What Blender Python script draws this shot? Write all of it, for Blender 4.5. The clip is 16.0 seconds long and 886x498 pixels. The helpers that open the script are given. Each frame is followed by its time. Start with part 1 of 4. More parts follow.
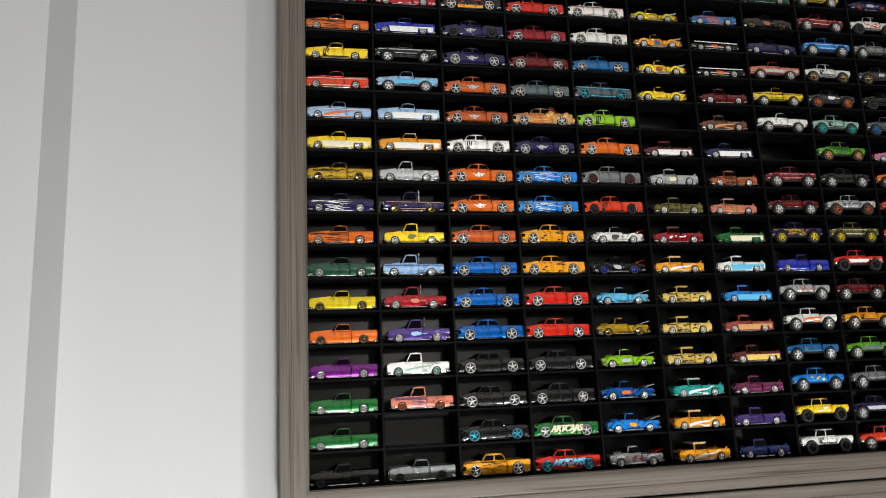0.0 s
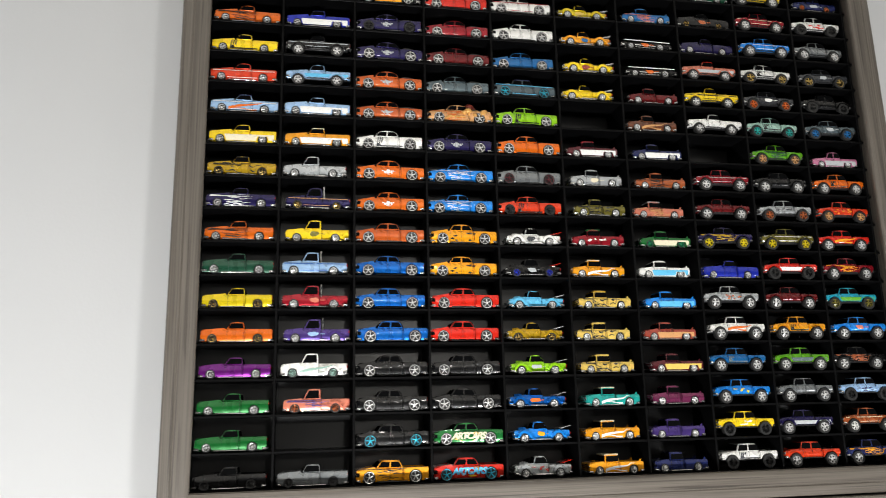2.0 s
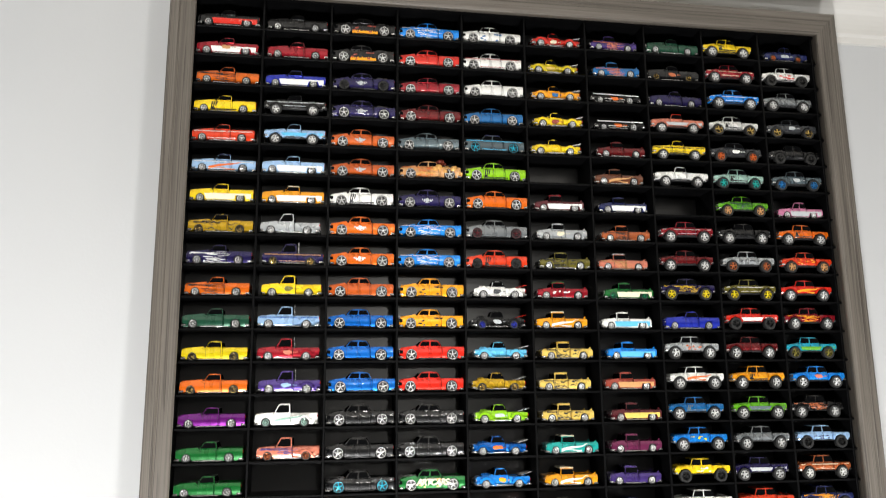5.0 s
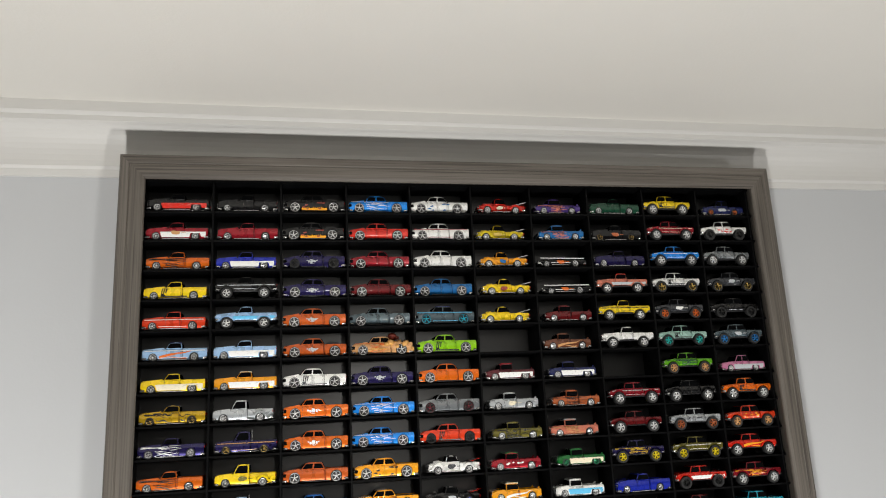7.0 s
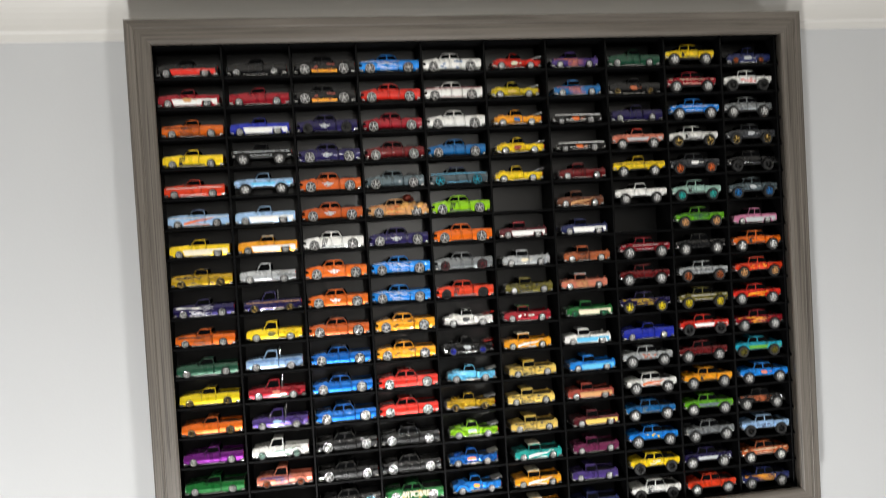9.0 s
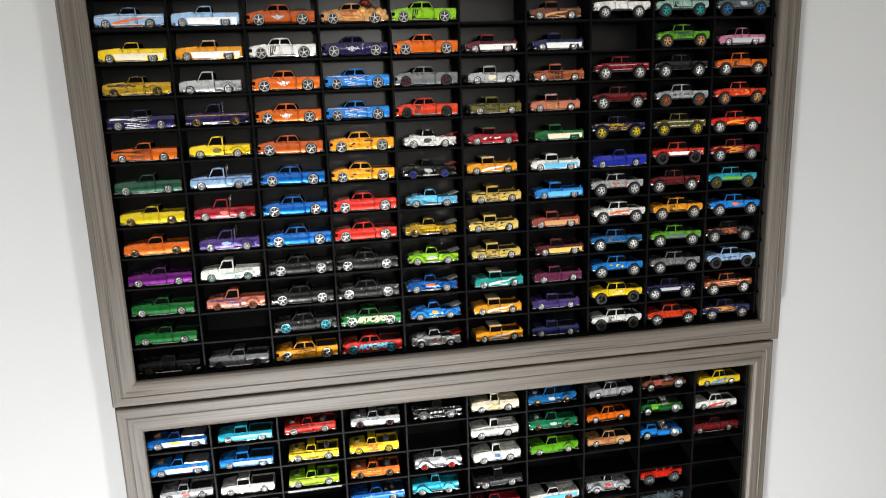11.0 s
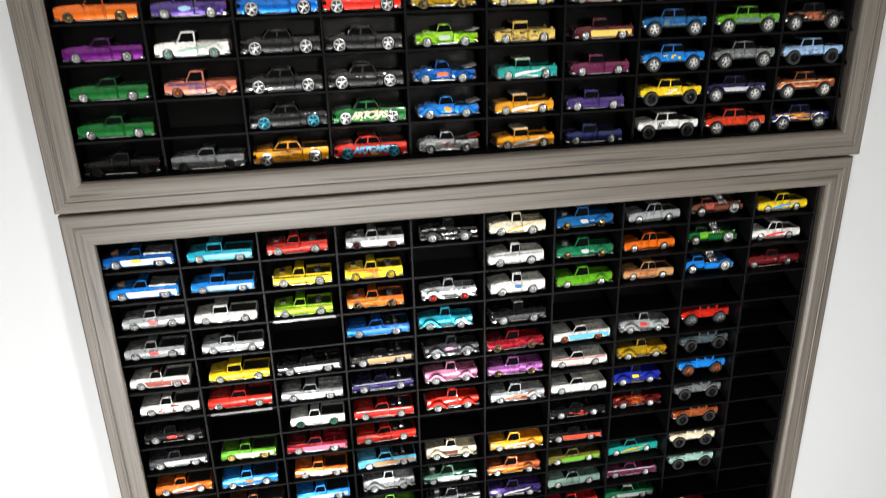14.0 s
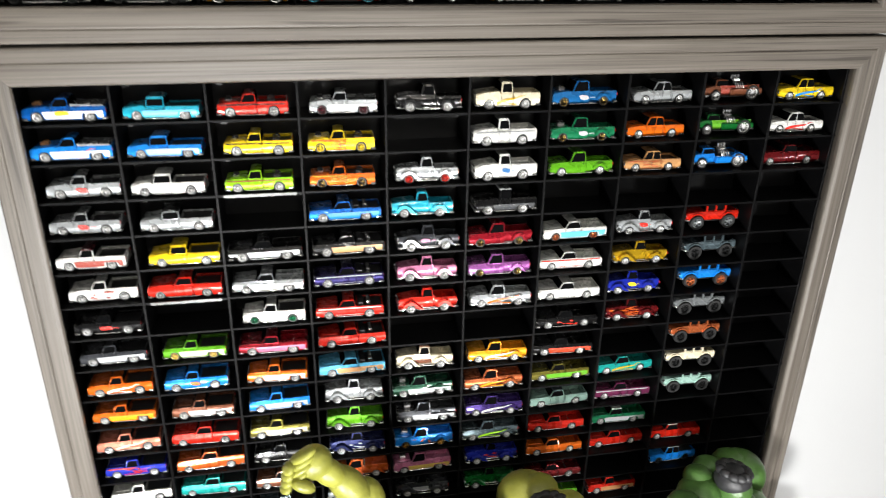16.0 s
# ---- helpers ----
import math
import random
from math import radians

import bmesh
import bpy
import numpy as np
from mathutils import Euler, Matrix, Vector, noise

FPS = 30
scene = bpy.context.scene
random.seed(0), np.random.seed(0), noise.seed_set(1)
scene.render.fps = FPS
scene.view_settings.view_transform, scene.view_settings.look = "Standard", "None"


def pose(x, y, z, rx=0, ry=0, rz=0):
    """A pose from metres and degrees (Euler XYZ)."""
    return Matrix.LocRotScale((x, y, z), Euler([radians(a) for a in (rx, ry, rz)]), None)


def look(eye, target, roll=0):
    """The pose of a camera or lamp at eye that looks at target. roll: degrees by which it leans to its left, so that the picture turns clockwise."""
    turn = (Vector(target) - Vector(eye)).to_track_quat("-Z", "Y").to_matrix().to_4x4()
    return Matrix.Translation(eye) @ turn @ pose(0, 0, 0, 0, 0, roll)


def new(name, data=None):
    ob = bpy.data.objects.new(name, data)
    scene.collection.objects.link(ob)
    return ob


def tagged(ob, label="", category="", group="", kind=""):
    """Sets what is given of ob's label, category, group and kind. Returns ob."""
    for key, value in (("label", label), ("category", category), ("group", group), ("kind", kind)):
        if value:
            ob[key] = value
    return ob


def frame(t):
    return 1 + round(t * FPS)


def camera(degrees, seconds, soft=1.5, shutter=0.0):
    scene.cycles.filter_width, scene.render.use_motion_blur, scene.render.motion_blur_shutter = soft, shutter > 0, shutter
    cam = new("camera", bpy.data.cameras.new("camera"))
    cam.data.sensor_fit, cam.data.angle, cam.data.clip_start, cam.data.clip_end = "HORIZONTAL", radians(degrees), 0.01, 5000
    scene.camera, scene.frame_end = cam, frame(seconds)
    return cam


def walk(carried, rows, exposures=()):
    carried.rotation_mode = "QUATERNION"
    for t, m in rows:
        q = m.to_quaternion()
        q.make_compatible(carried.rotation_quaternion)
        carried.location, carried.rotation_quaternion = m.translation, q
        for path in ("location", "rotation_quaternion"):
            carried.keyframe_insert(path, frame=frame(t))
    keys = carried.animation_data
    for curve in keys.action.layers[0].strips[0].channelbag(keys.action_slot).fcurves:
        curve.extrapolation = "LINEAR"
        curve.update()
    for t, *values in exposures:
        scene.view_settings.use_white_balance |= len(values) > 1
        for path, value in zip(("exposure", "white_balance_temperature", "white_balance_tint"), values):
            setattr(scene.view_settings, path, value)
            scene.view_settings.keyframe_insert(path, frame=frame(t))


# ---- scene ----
cam = camera(61.4, 16.0, soft=0.95, shutter=0.5)
PATH = [
    (0, (-0.022, -0.833, 1.74), (0.387, 1.086, 2.129), -2.6),
    (0.5, (0.024, -0.83, 1.732), (0.364, 1.094, 2.16), -1.2),
    (1, (0.054, -0.834, 1.739), (0.332, 1.104, 2.15), -1.0),
    (1.5, (0.082, -0.837, 1.734), (0.391, 1.095, 2.149), -1.3),
    (2, (0.11, -0.828, 1.729), (0.477, 1.093, 2.146), -1.3),
    (2.5, (0.138, -0.823, 1.727), (0.512, 1.098, 2.141), -2.0),
    (3, (0.162, -0.835, 1.729), (0.513, 1.096, 2.113), -1.7),
    (5.5, (0.168, -0.919, 1.853), (0.476, 1.022, 2.222), -0.5),
    (6, (0.176, -0.942, 1.904), (0.525, 0.981, 2.329), -0.4),
    (6.5, (0.165, -0.947, 1.933), (0.527, 0.951, 2.447), -0.7),
    (7, (0.179, -0.952, 1.981), (0.579, 0.954, 2.434), -2.8),
    (7.5, (0.175, -0.975, 2.013), (0.524, 0.969, 2.33), -3.2),
    (8, (0.184, -0.989, 2.034), (0.526, 0.973, 2.219), -3.6),
    (8.5, (0.196, -0.993, 2.043), (0.521, 0.978, 2.131), -2.8),
    (9, (0.198, -0.976, 2.05), (0.507, 0.999, 1.997), -3.3),
    (9.5, (0.203, -0.952, 2.045), (0.541, 1.004, 1.802), -2.9),
    (12, (0.229, -0.898, 1.969), (0.578, 1.008, 1.475), -1.8),
    (12.5, (0.227, -0.869, 1.952), (0.549, 1.029, 1.408), -1.6),
    (13, (0.227, -0.833, 1.926), (0.559, 1.048, 1.333), -1.6),
    (13.5, (0.225, -0.802, 1.889), (0.548, 1.055, 1.221), -1.4),
    (14, (0.237, -0.782, 1.858), (0.546, 1.05, 1.117), -1.5),
    (14.5, (0.253, -0.762, 1.829), (0.546, 1.04, 1.013), -1.5),
    (15, (0.257, -0.737, 1.806), (0.569, 1.034, 0.929), -0.7),
    (15.5, (0.252, -0.72, 1.776), (0.533, 1.062, 0.914), -1.0),
    (16, (0.253, -0.722, 1.724), (0.6, 1.074, 0.913), 0.9),
]
EXPOSURES = [(0.0, 0.34), (1.0, 0.42), (1.5, 0.44), (3.0, 0.96), (5.5, 0.86), (6.0, 0.78), (6.5, 0.48), (7.0, 0.44), (8.0, 0.46), (9.0, 0.60), (9.5, 0.74), (12.0, 0.44), (14.0, 0.55), (15.5, 0.77), (16.0, 0.80)]
walk(cam, [(t, look(eye, target, roll)) for t, eye, target, roll in PATH], EXPOSURES)

# ---- light: lamps standing low before the wall, a cluster of shaded downlights, a lamp under the ceiling further back, and an added fill ----
world = bpy.data.worlds.new("world")
world.use_nodes = True
world.node_tree.nodes["Background"].inputs["Color"].default_value = (0.9, 0.95, 1.0, 1)
world.node_tree.nodes["Background"].inputs["Strength"].default_value = 0.03
scene.world = world


def bulb(name, place, watts, radius, colour):
    lamp = bpy.data.lights.new(name, "POINT")
    lamp.energy, lamp.shadow_soft_size, lamp.color = watts, radius, colour
    ob = new(name, lamp)
    ob.location = place
    return ob


bulb("table_lamp_light", (0.05, -1.0, 1.00), 47.0, 0.05, (0.99, 0.985, 0.97))
bulb("table_lamp_light", (0.56, -1.0, 0.94), 23.0, 0.05, (0.99, 0.985, 0.97))
for dx, dy in ((-0.10, -0.05), (0.10, -0.05), (0.0, 0.11)):
    spot = bpy.data.lights.new("downlight", "SPOT")
    spot.energy, spot.shadow_soft_size, spot.color = 0.6, 0.012, (0.99, 0.985, 0.97)
    spot.spot_size, spot.spot_blend = radians(172), 0.3
    new("downlight", spot).location = (0.40 + dx, -1.10 + dy, 2.23)

bulb("ceiling_light", (0.58, -2.75, 2.19), 8.5, 0.08, (1.0, 0.965, 0.90))
# added fill without a known source, brightens the wall right of the cases
bulb("right_fill_light", (2.0, -1.5, 1.30), 7.5, 0.08, (0.985, 0.985, 0.98))

# ---- materials ----
MATS = {}


def nodes_of(name):
    mat = bpy.data.materials.new(name)
    mat.use_nodes = True
    tree = mat.node_tree
    return mat, tree, tree.nodes, tree.nodes["Principled BSDF"]


def noise_on(tree, scale, detail=4.0, stretch=None, coords="Object"):
    """A noise texture on the object's own coordinates, stretched where asked."""
    co = tree.nodes.new("ShaderNodeTexCoord")
    tex = tree.nodes.new("ShaderNodeTexNoise")
    tex.inputs["Scale"].default_value, tex.inputs["Detail"].default_value = scale, detail
    if stretch:
        mapping = tree.nodes.new("ShaderNodeMapping")
        mapping.inputs["Scale"].default_value = stretch
        tree.links.new(co.outputs[coords], mapping.inputs["Vector"])
        tree.links.new(mapping.outputs["Vector"], tex.inputs["Vector"])
    else:
        tree.links.new(co.outputs[coords], tex.inputs["Vector"])
    return tex


def ramp_between(tree, fac, stops):
    ramp = tree.nodes.new("ShaderNodeValToRGB")
    els = ramp.color_ramp.elements
    els[0].position, els[0].color = stops[0][0], (*stops[0][1], 1)
    els[1].position, els[1].color = stops[-1][0], (*stops[-1][1], 1)
    for p, c in stops[1:-1]:
        els.new(p).color = (*c, 1)
    tree.links.new(fac, ramp.inputs["Fac"])
    return ramp


def bump_from(tree, fac, bsdf, strength, distance):
    b = tree.nodes.new("ShaderNodeBump")
    b.inputs["Strength"].default_value, b.inputs["Distance"].default_value = strength, distance
    tree.links.new(fac, b.inputs["Height"])
    tree.links.new(b.outputs["Normal"], bsdf.inputs["Normal"])


def plaster(name, colour, rough, relief):
    mat, tree, nodes, bsdf = nodes_of(name)
    big, fine = noise_on(tree, 3.0, 3), noise_on(tree, 260.0, 3)
    tone = ramp_between(tree, big.outputs["Fac"], [(0.3, [c * 0.965 for c in colour]), (0.7, colour)])
    tree.links.new(tone.outputs["Color"], bsdf.inputs["Base Color"])
    bsdf.inputs["Roughness"].default_value = rough
    bump_from(tree, fine.outputs["Fac"], bsdf, relief, 0.001)
    return mat


def grey_wood():
    """Grey-brown laminate with long streaks along the board's own x."""
    mat, tree, nodes, bsdf = nodes_of("grey_wood")
    info = nodes.new("ShaderNodeObjectInfo")
    co = nodes.new("ShaderNodeTexCoord")
    shift = nodes.new("ShaderNodeVectorMath")
    shift.operation = "ADD"
    mul = nodes.new("ShaderNodeMath")
    mul.operation = "MULTIPLY"
    mul.inputs[1].default_value = 7.0
    tree.links.new(info.outputs["Random"], mul.inputs[0])
    tree.links.new(co.outputs["Object"], shift.inputs[0])
    tree.links.new(mul.outputs[0], shift.inputs[1])

    def streaks(scale, stretch, detail, distort=0.0):
        mapping = nodes.new("ShaderNodeMapping")
        mapping.inputs["Scale"].default_value = stretch
        tex = nodes.new("ShaderNodeTexNoise")
        tex.inputs["Scale"].default_value, tex.inputs["Detail"].default_value = scale, detail
        tex.inputs["Distortion"].default_value = distort
        tree.links.new(shift.outputs[0], mapping.inputs["Vector"])
        tree.links.new(mapping.outputs["Vector"], tex.inputs["Vector"])
        return tex

    broad, fine = streaks(95, (0.025, 1, 1), 5, 0.5), streaks(620, (0.010, 1, 1), 4, 0.2)
    dark = streaks(300, (0.012, 1, 1), 2, 0.5)
    base = ramp_between(tree, broad.outputs["Fac"], [(0.30, (0.094, 0.081, 0.067)), (0.5, (0.126, 0.109, 0.091)), (0.72, (0.165, 0.146, 0.124))])
    grain = ramp_between(tree, fine.outputs["Fac"], [(0.36, (0.60, 0.58, 0.56)), (0.56, (1, 1, 1))])
    deep = ramp_between(tree, dark.outputs["Fac"], [(0.33, (0.32, 0.30, 0.28)), (0.39, (1, 1, 1))])
    one = nodes.new("ShaderNodeMixRGB")
    one.blend_type, one.inputs["Fac"].default_value = "MULTIPLY", 0.8
    two = nodes.new("ShaderNodeMixRGB")
    two.blend_type, two.inputs["Fac"].default_value = "MULTIPLY", 0.75
    tree.links.new(base.outputs["Color"], one.inputs["Color1"])
    tree.links.new(grain.outputs["Color"], one.inputs["Color2"])
    tree.links.new(one.outputs["Color"], two.inputs["Color1"])
    tree.links.new(deep.outputs["Color"], two.inputs["Color2"])
    tree.links.new(two.outputs["Color"], bsdf.inputs["Base Color"])
    bsdf.inputs["Roughness"].default_value = 0.48
    bsdf.inputs["Specular IOR Level"].default_value = 0.6
    bump_from(tree, fine.outputs["Fac"], bsdf, 0.25, 0.0006)
    return mat


def black_board():
    mat, tree, nodes, bsdf = nodes_of("black_board")
    fine, big = noise_on(tree, 900, 3), noise_on(tree, 30, 4)
    tone = ramp_between(tree, big.outputs["Fac"], [(0.3, (0.0015, 0.0015, 0.0017)), (0.7, (0.003, 0.003, 0.0033))])
    tree.links.new(tone.outputs["Color"], bsdf.inputs["Base Color"])
    bsdf.inputs["Roughness"].default_value = 0.45
    bsdf.inputs["Specular IOR Level"].default_value = 0.09
    bump_from(tree, fine.outputs["Fac"], bsdf, 0.2, 0.0004)
    return mat


def srgb(r, g, b):
    return tuple(((v / 255 + 0.055) / 1.055) ** 2.4 if v > 10 else v / 255 / 12.92 for v in (r, g, b))


def uneven(tree, bsdf, amount=0.17):
    """The slightly wavy surface of a small casting."""
    wave = noise_on(tree, 130, 1)
    b = tree.nodes.new("ShaderNodeBump")
    b.inputs["Strength"].default_value, b.inputs["Distance"].default_value = amount, 0.0012
    tree.links.new(wave.outputs["Fac"], b.inputs["Height"])
    tree.links.new(b.outputs["Normal"], bsdf.inputs["Normal"])
    tree.links.new(b.outputs["Normal"], bsdf.inputs["Coat Normal"])


def enamel(name, colour, metallic=0.0, rough=0.25, coat=1.0):
    """Die-cast enamel: a clear coat over paint with a faint metal flake and scuffs."""
    mat, tree, nodes, bsdf = nodes_of(name)
    info = nodes.new("ShaderNodeObjectInfo")
    flake, scuff = noise_on(tree, 2600, 2), noise_on(tree, 90, 5)
    tone = ramp_between(tree, flake.outputs["Fac"], [(0.35, [c * 0.95 for c in colour]), (0.65, [min(1, c * 1.14 + 0.003) for c in colour])])
    hue = nodes.new("ShaderNodeHueSaturation")
    span = nodes.new("ShaderNodeMapRange")
    span.inputs["To Min"].default_value, span.inputs["To Max"].default_value = 0.9, 1.08
    tree.links.new(info.outputs["Random"], span.inputs["Value"])
    tree.links.new(span.outputs["Result"], hue.inputs["Value"])
    tree.links.new(tone.outputs["Color"], hue.inputs["Color"])
    tree.links.new(hue.outputs["Color"], bsdf.inputs["Base Color"])
    gloss = nodes.new("ShaderNodeMapRange")
    gloss.inputs["To Min"].default_value, gloss.inputs["To Max"].default_value = rough - 0.07, rough + 0.12
    tree.links.new(scuff.outputs["Fac"], gloss.inputs["Value"])
    tree.links.new(gloss.outputs["Result"], bsdf.inputs["Roughness"])
    bsdf.inputs["Metallic"].default_value = metallic
    bsdf.inputs["Coat Weight"].default_value, bsdf.inputs["Coat Roughness"].default_value = coat, 0.035
    bsdf.inputs["Coat IOR"].default_value = 1.40
    bsdf.inputs["Specular IOR Level"].default_value = 0.3
    uneven(tree, bsdf)
    return mat


def plain(name, colour, rough=0.5, metallic=0.0, grain=400.0):
    mat, tree, nodes, bsdf = nodes_of(name)
    tex = noise_on(tree, grain, 3)
    tone = ramp_between(tree, tex.outputs["Fac"], [(0.3, [c * 0.85 for c in colour]), (0.7, [min(1, c * 1.08) for c in colour])])
    tree.links.new(tone.outputs["Color"], bsdf.inputs["Base Color"])
    bsdf.inputs["Roughness"].default_value, bsdf.inputs["Metallic"].default_value = rough, metallic
    return mat


WALL = plaster("wall_paint", (0.538, 0.545, 0.552), 0.55, 0.12)
CEILING = plaster("ceiling_paint", (0.69, 0.665, 0.615), 0.8, 0.2)
TRIM = plaster("trim_paint", (0.63, 0.615, 0.585), 0.32, 0.03)
CARPET = plain("floor_boards", (0.07, 0.055, 0.045), 0.6, 0, 30)
# near-black stands in for an unlit room, keeping reflections in gloss black dark
DIM = plaster("unlit_room_wall", (0.04, 0.04, 0.04), 0.6, 0.12)
WOOD = grey_wood()
BLACK = black_board()
GLASS = plain("tinted_window", (0.004, 0.0042, 0.0045), 0.3)
GLASS.node_tree.nodes["Principled BSDF"].inputs["Specular IOR Level"].default_value = 0.0
GLASS.node_tree.nodes["Principled BSDF"].inputs["IOR"].default_value = 1.08
STRIP = plain("pale_strip", (0.10, 0.10, 0.098), 0.35)
TAIL = plain("red_lens", (0.35, 0.012, 0.010), 0.2)
RUBBER = plain("tyre_rubber", (0.012, 0.012, 0.012), 0.55)
CHROME = plain("chrome", (0.78, 0.78, 0.77), 0.14, 0.92)
uneven(CHROME.node_tree, CHROME.node_tree.nodes["Principled BSDF"], 0.6)
SILVER = plain("silver_rim", (0.90, 0.90, 0.89), 0.26, 0.6)
GOLD = plain("gold_chrome", (0.72, 0.50, 0.16), 0.18, 1.0)
UNDERSIDE = plain("black_plastic", (0.015, 0.015, 0.016), 0.4)
SATIN = plain("satin_black_panel", (0.006, 0.006, 0.0064), 0.30)
SATIN.node_tree.nodes["Principled BSDF"].inputs["Specular IOR Level"].default_value = 0.8
WALNUT = plain("dresser_wood", (0.10, 0.07, 0.05), 0.45, 0, 40)

PAINT = {
    "sand": (214, 160, 88),
    "red": (206, 34, 16), "crimson": (150, 18, 34), "darkred": (104, 16, 20), "maroon": (92, 30, 38), "brick": (150, 62, 48),
    "orange": (216, 100, 12), "rust": (192, 86, 26), "vermilion": (214, 58, 22), "copper": (176, 92, 50), "amber": (236, 158, 20),
    "yellow": (240, 206, 24), "mustard": (214, 190, 14), "khaki": (220, 188, 92), "gold": (192, 154, 26), "olive": (112, 104, 40),
    "lime": (140, 200, 20), "green": (8, 96, 36), "darkgreen": (18, 66, 46), "grass": (88, 158, 22), "mint": (150, 184, 172),
    "teal": (24, 154, 146), "turquoise": (30, 164, 190), "skyblue": (92, 182, 222), "paleblue": (150, 184, 220), "azure": (22, 130, 220),
    "blue": (0, 94, 180), "steel": (20, 98, 158), "emerald": (16, 116, 74), "royal": (26, 42, 160), "navy": (24, 34, 84), "indigo": (30, 23, 74), "purple": (100, 16, 112),
    "violet": (74, 54, 124), "plum": (120, 44, 84), "pink": (192, 116, 150), "mauve": (150, 84, 150), "salmon": (206, 120, 96),
    "white": (232, 232, 228), "cream": (226, 216, 188), "silver": (178, 182, 184), "grey": (128, 132, 134), "slate": (84, 98, 104),
    "tan": (200, 148, 96), "brown": (108, 62, 40), "darkgrey": (52, 54, 58), "black": (9, 9, 10),
}
WORDS = {"darkred": "dark red", "darkgreen": "dark green", "skyblue": "sky blue", "paleblue": "pale blue", "darkgrey": "dark grey",
         "azure": "bright blue", "royal": "royal blue", "grass": "grass green", "lime": "lime green", "rust": "rust orange", "steel": "steel blue", "emerald": "emerald green", "brick": "brick red"}
FLAKED = {"silver", "gold", "copper", "grey", "indigo", "purple", "violet", "plum", "maroon", "blue", "slate", "mauve", "olive", "crimson", "darkred"}


def paint(colour):
    key = "enamel_" + colour
    if key not in MATS:
        MATS[key] = enamel(key, srgb(*PAINT[colour]), 0.55 if colour in FLAKED else 0.3)
    return MATS[key]


def tampo(colour):
    """Printed ink with fine lettering-like specks of a second tone."""
    key = "print_" + colour
    if key not in MATS:
        ink = srgb(*PAINT[colour])
        other = (0.03, 0.03, 0.03) if sum(ink) > 0.9 else (0.75, 0.75, 0.72)
        mat, tree, nodes, bsdf = nodes_of(key)
        specks = noise_on(tree, 900, 2, (0.5, 1, 1))
        tone = ramp_between(tree, specks.outputs["Fac"], [(0.60, ink), (0.66, [0.75 * p + 0.25 * q for p, q in zip(ink, other)])])
        tree.links.new(tone.outputs["Color"], bsdf.inputs["Base Color"])
        bsdf.inputs["Roughness"].default_value = 0.35
        MATS[key] = mat
    return MATS[key]


# ---- mesh helpers ----
def mesh_of(name, bm, material=None, smooth=None):
    bmesh.ops.recalc_face_normals(bm, faces=bm.faces)
    me = bpy.data.meshes.new(name)
    bm.to_mesh(me)
    bm.free()
    if material:
        me.materials.append(material)
    if smooth:
        me.shade_smooth()
        me.set_sharp_from_angle(angle=radians(smooth))
    return me


def part(name, bm, material, parent=None, label="", smooth=None):
    ob = new(name, mesh_of(name, bm, material, smooth))
    ob.parent = parent
    return tagged(ob, label)


def box(bm, x0, x1, y0, y1, z0, z1, bevel=0.0):
    vs = [bm.verts.new((x, y, z)) for x in (x0, x1) for y in (y0, y1) for z in (z0, z1)]
    fs = [bm.faces.new([vs[i] for i in f]) for f in ((0, 1, 3, 2), (4, 6, 7, 5), (0, 4, 5, 1), (2, 3, 7, 6), (0, 2, 6, 4), (1, 5, 7, 3))]
    if bevel:
        edges = {e for f in fs for e in f.edges}
        bmesh.ops.bevel(bm, geom=list(edges), offset=bevel, segments=1, affect="EDGES")


def boxed(x0, x1, y0, y1, z0, z1, bevel=0.0):
    bm = bmesh.new()
    box(bm, x0, x1, y0, y1, z0, z1, bevel)
    return bm


def thing(name, place, label, category, group=""):
    ob = new(name)
    ob.empty_display_size = 0.02
    ob.location = place
    return tagged(ob, label, category, group)


# ---- the room ----
WALL_Y, LEFT_X, RIGHT_X, BACK_Y, TOP_Z = 0.062, -2.0, 3.4, -4.2, 2.405
PIER_X, PIER_Y = -0.269, -0.038


def structure(name, bm, material, label, category):
    return tagged(part(name, bm, material), label, category, "", "structure")


structure("floor", boxed(LEFT_X - 0.1, RIGHT_X + 0.1, BACK_Y - 0.1, WALL_Y + 0.1, -0.1, 0), CARPET, "brown boarded floor of the room", "floor")
structure("ceiling", boxed(LEFT_X - 0.1, RIGHT_X + 0.1, BACK_Y - 0.1, WALL_Y + 0.1, TOP_Z, TOP_Z + 0.1), CEILING, "flat white painted ceiling", "ceiling")
structure("wall_north", boxed(LEFT_X - 0.1, RIGHT_X + 0.1, WALL_Y, WALL_Y + 0.1, 0, TOP_Z), WALL, "smooth white painted wall behind the display cases", "wall")
# west, east and south walls are unseen; their darkness is put into the colour
structure("wall_west", boxed(LEFT_X - 0.1, LEFT_X, BACK_Y, WALL_Y, 0, TOP_Z), DIM, "unseen side wall, near-black in place of an unlit room", "wall")
structure("wall_pier", boxed(LEFT_X, PIER_X, PIER_Y, WALL_Y, 0, TOP_Z, 0.0), WALL, "white painted wall standing forward beside the display wall", "wall")
structure("wall_east", boxed(RIGHT_X, RIGHT_X + 0.1, BACK_Y, WALL_Y, 0, TOP_Z), DIM, "unseen room wall, near-black in place of an unlit room", "wall")
structure("wall_south", boxed(LEFT_X - 0.1, RIGHT_X + 0.1, BACK_Y - 0.1, BACK_Y, 0, TOP_Z), DIM, "unseen room wall, near-black in place of an unlit room", "wall")


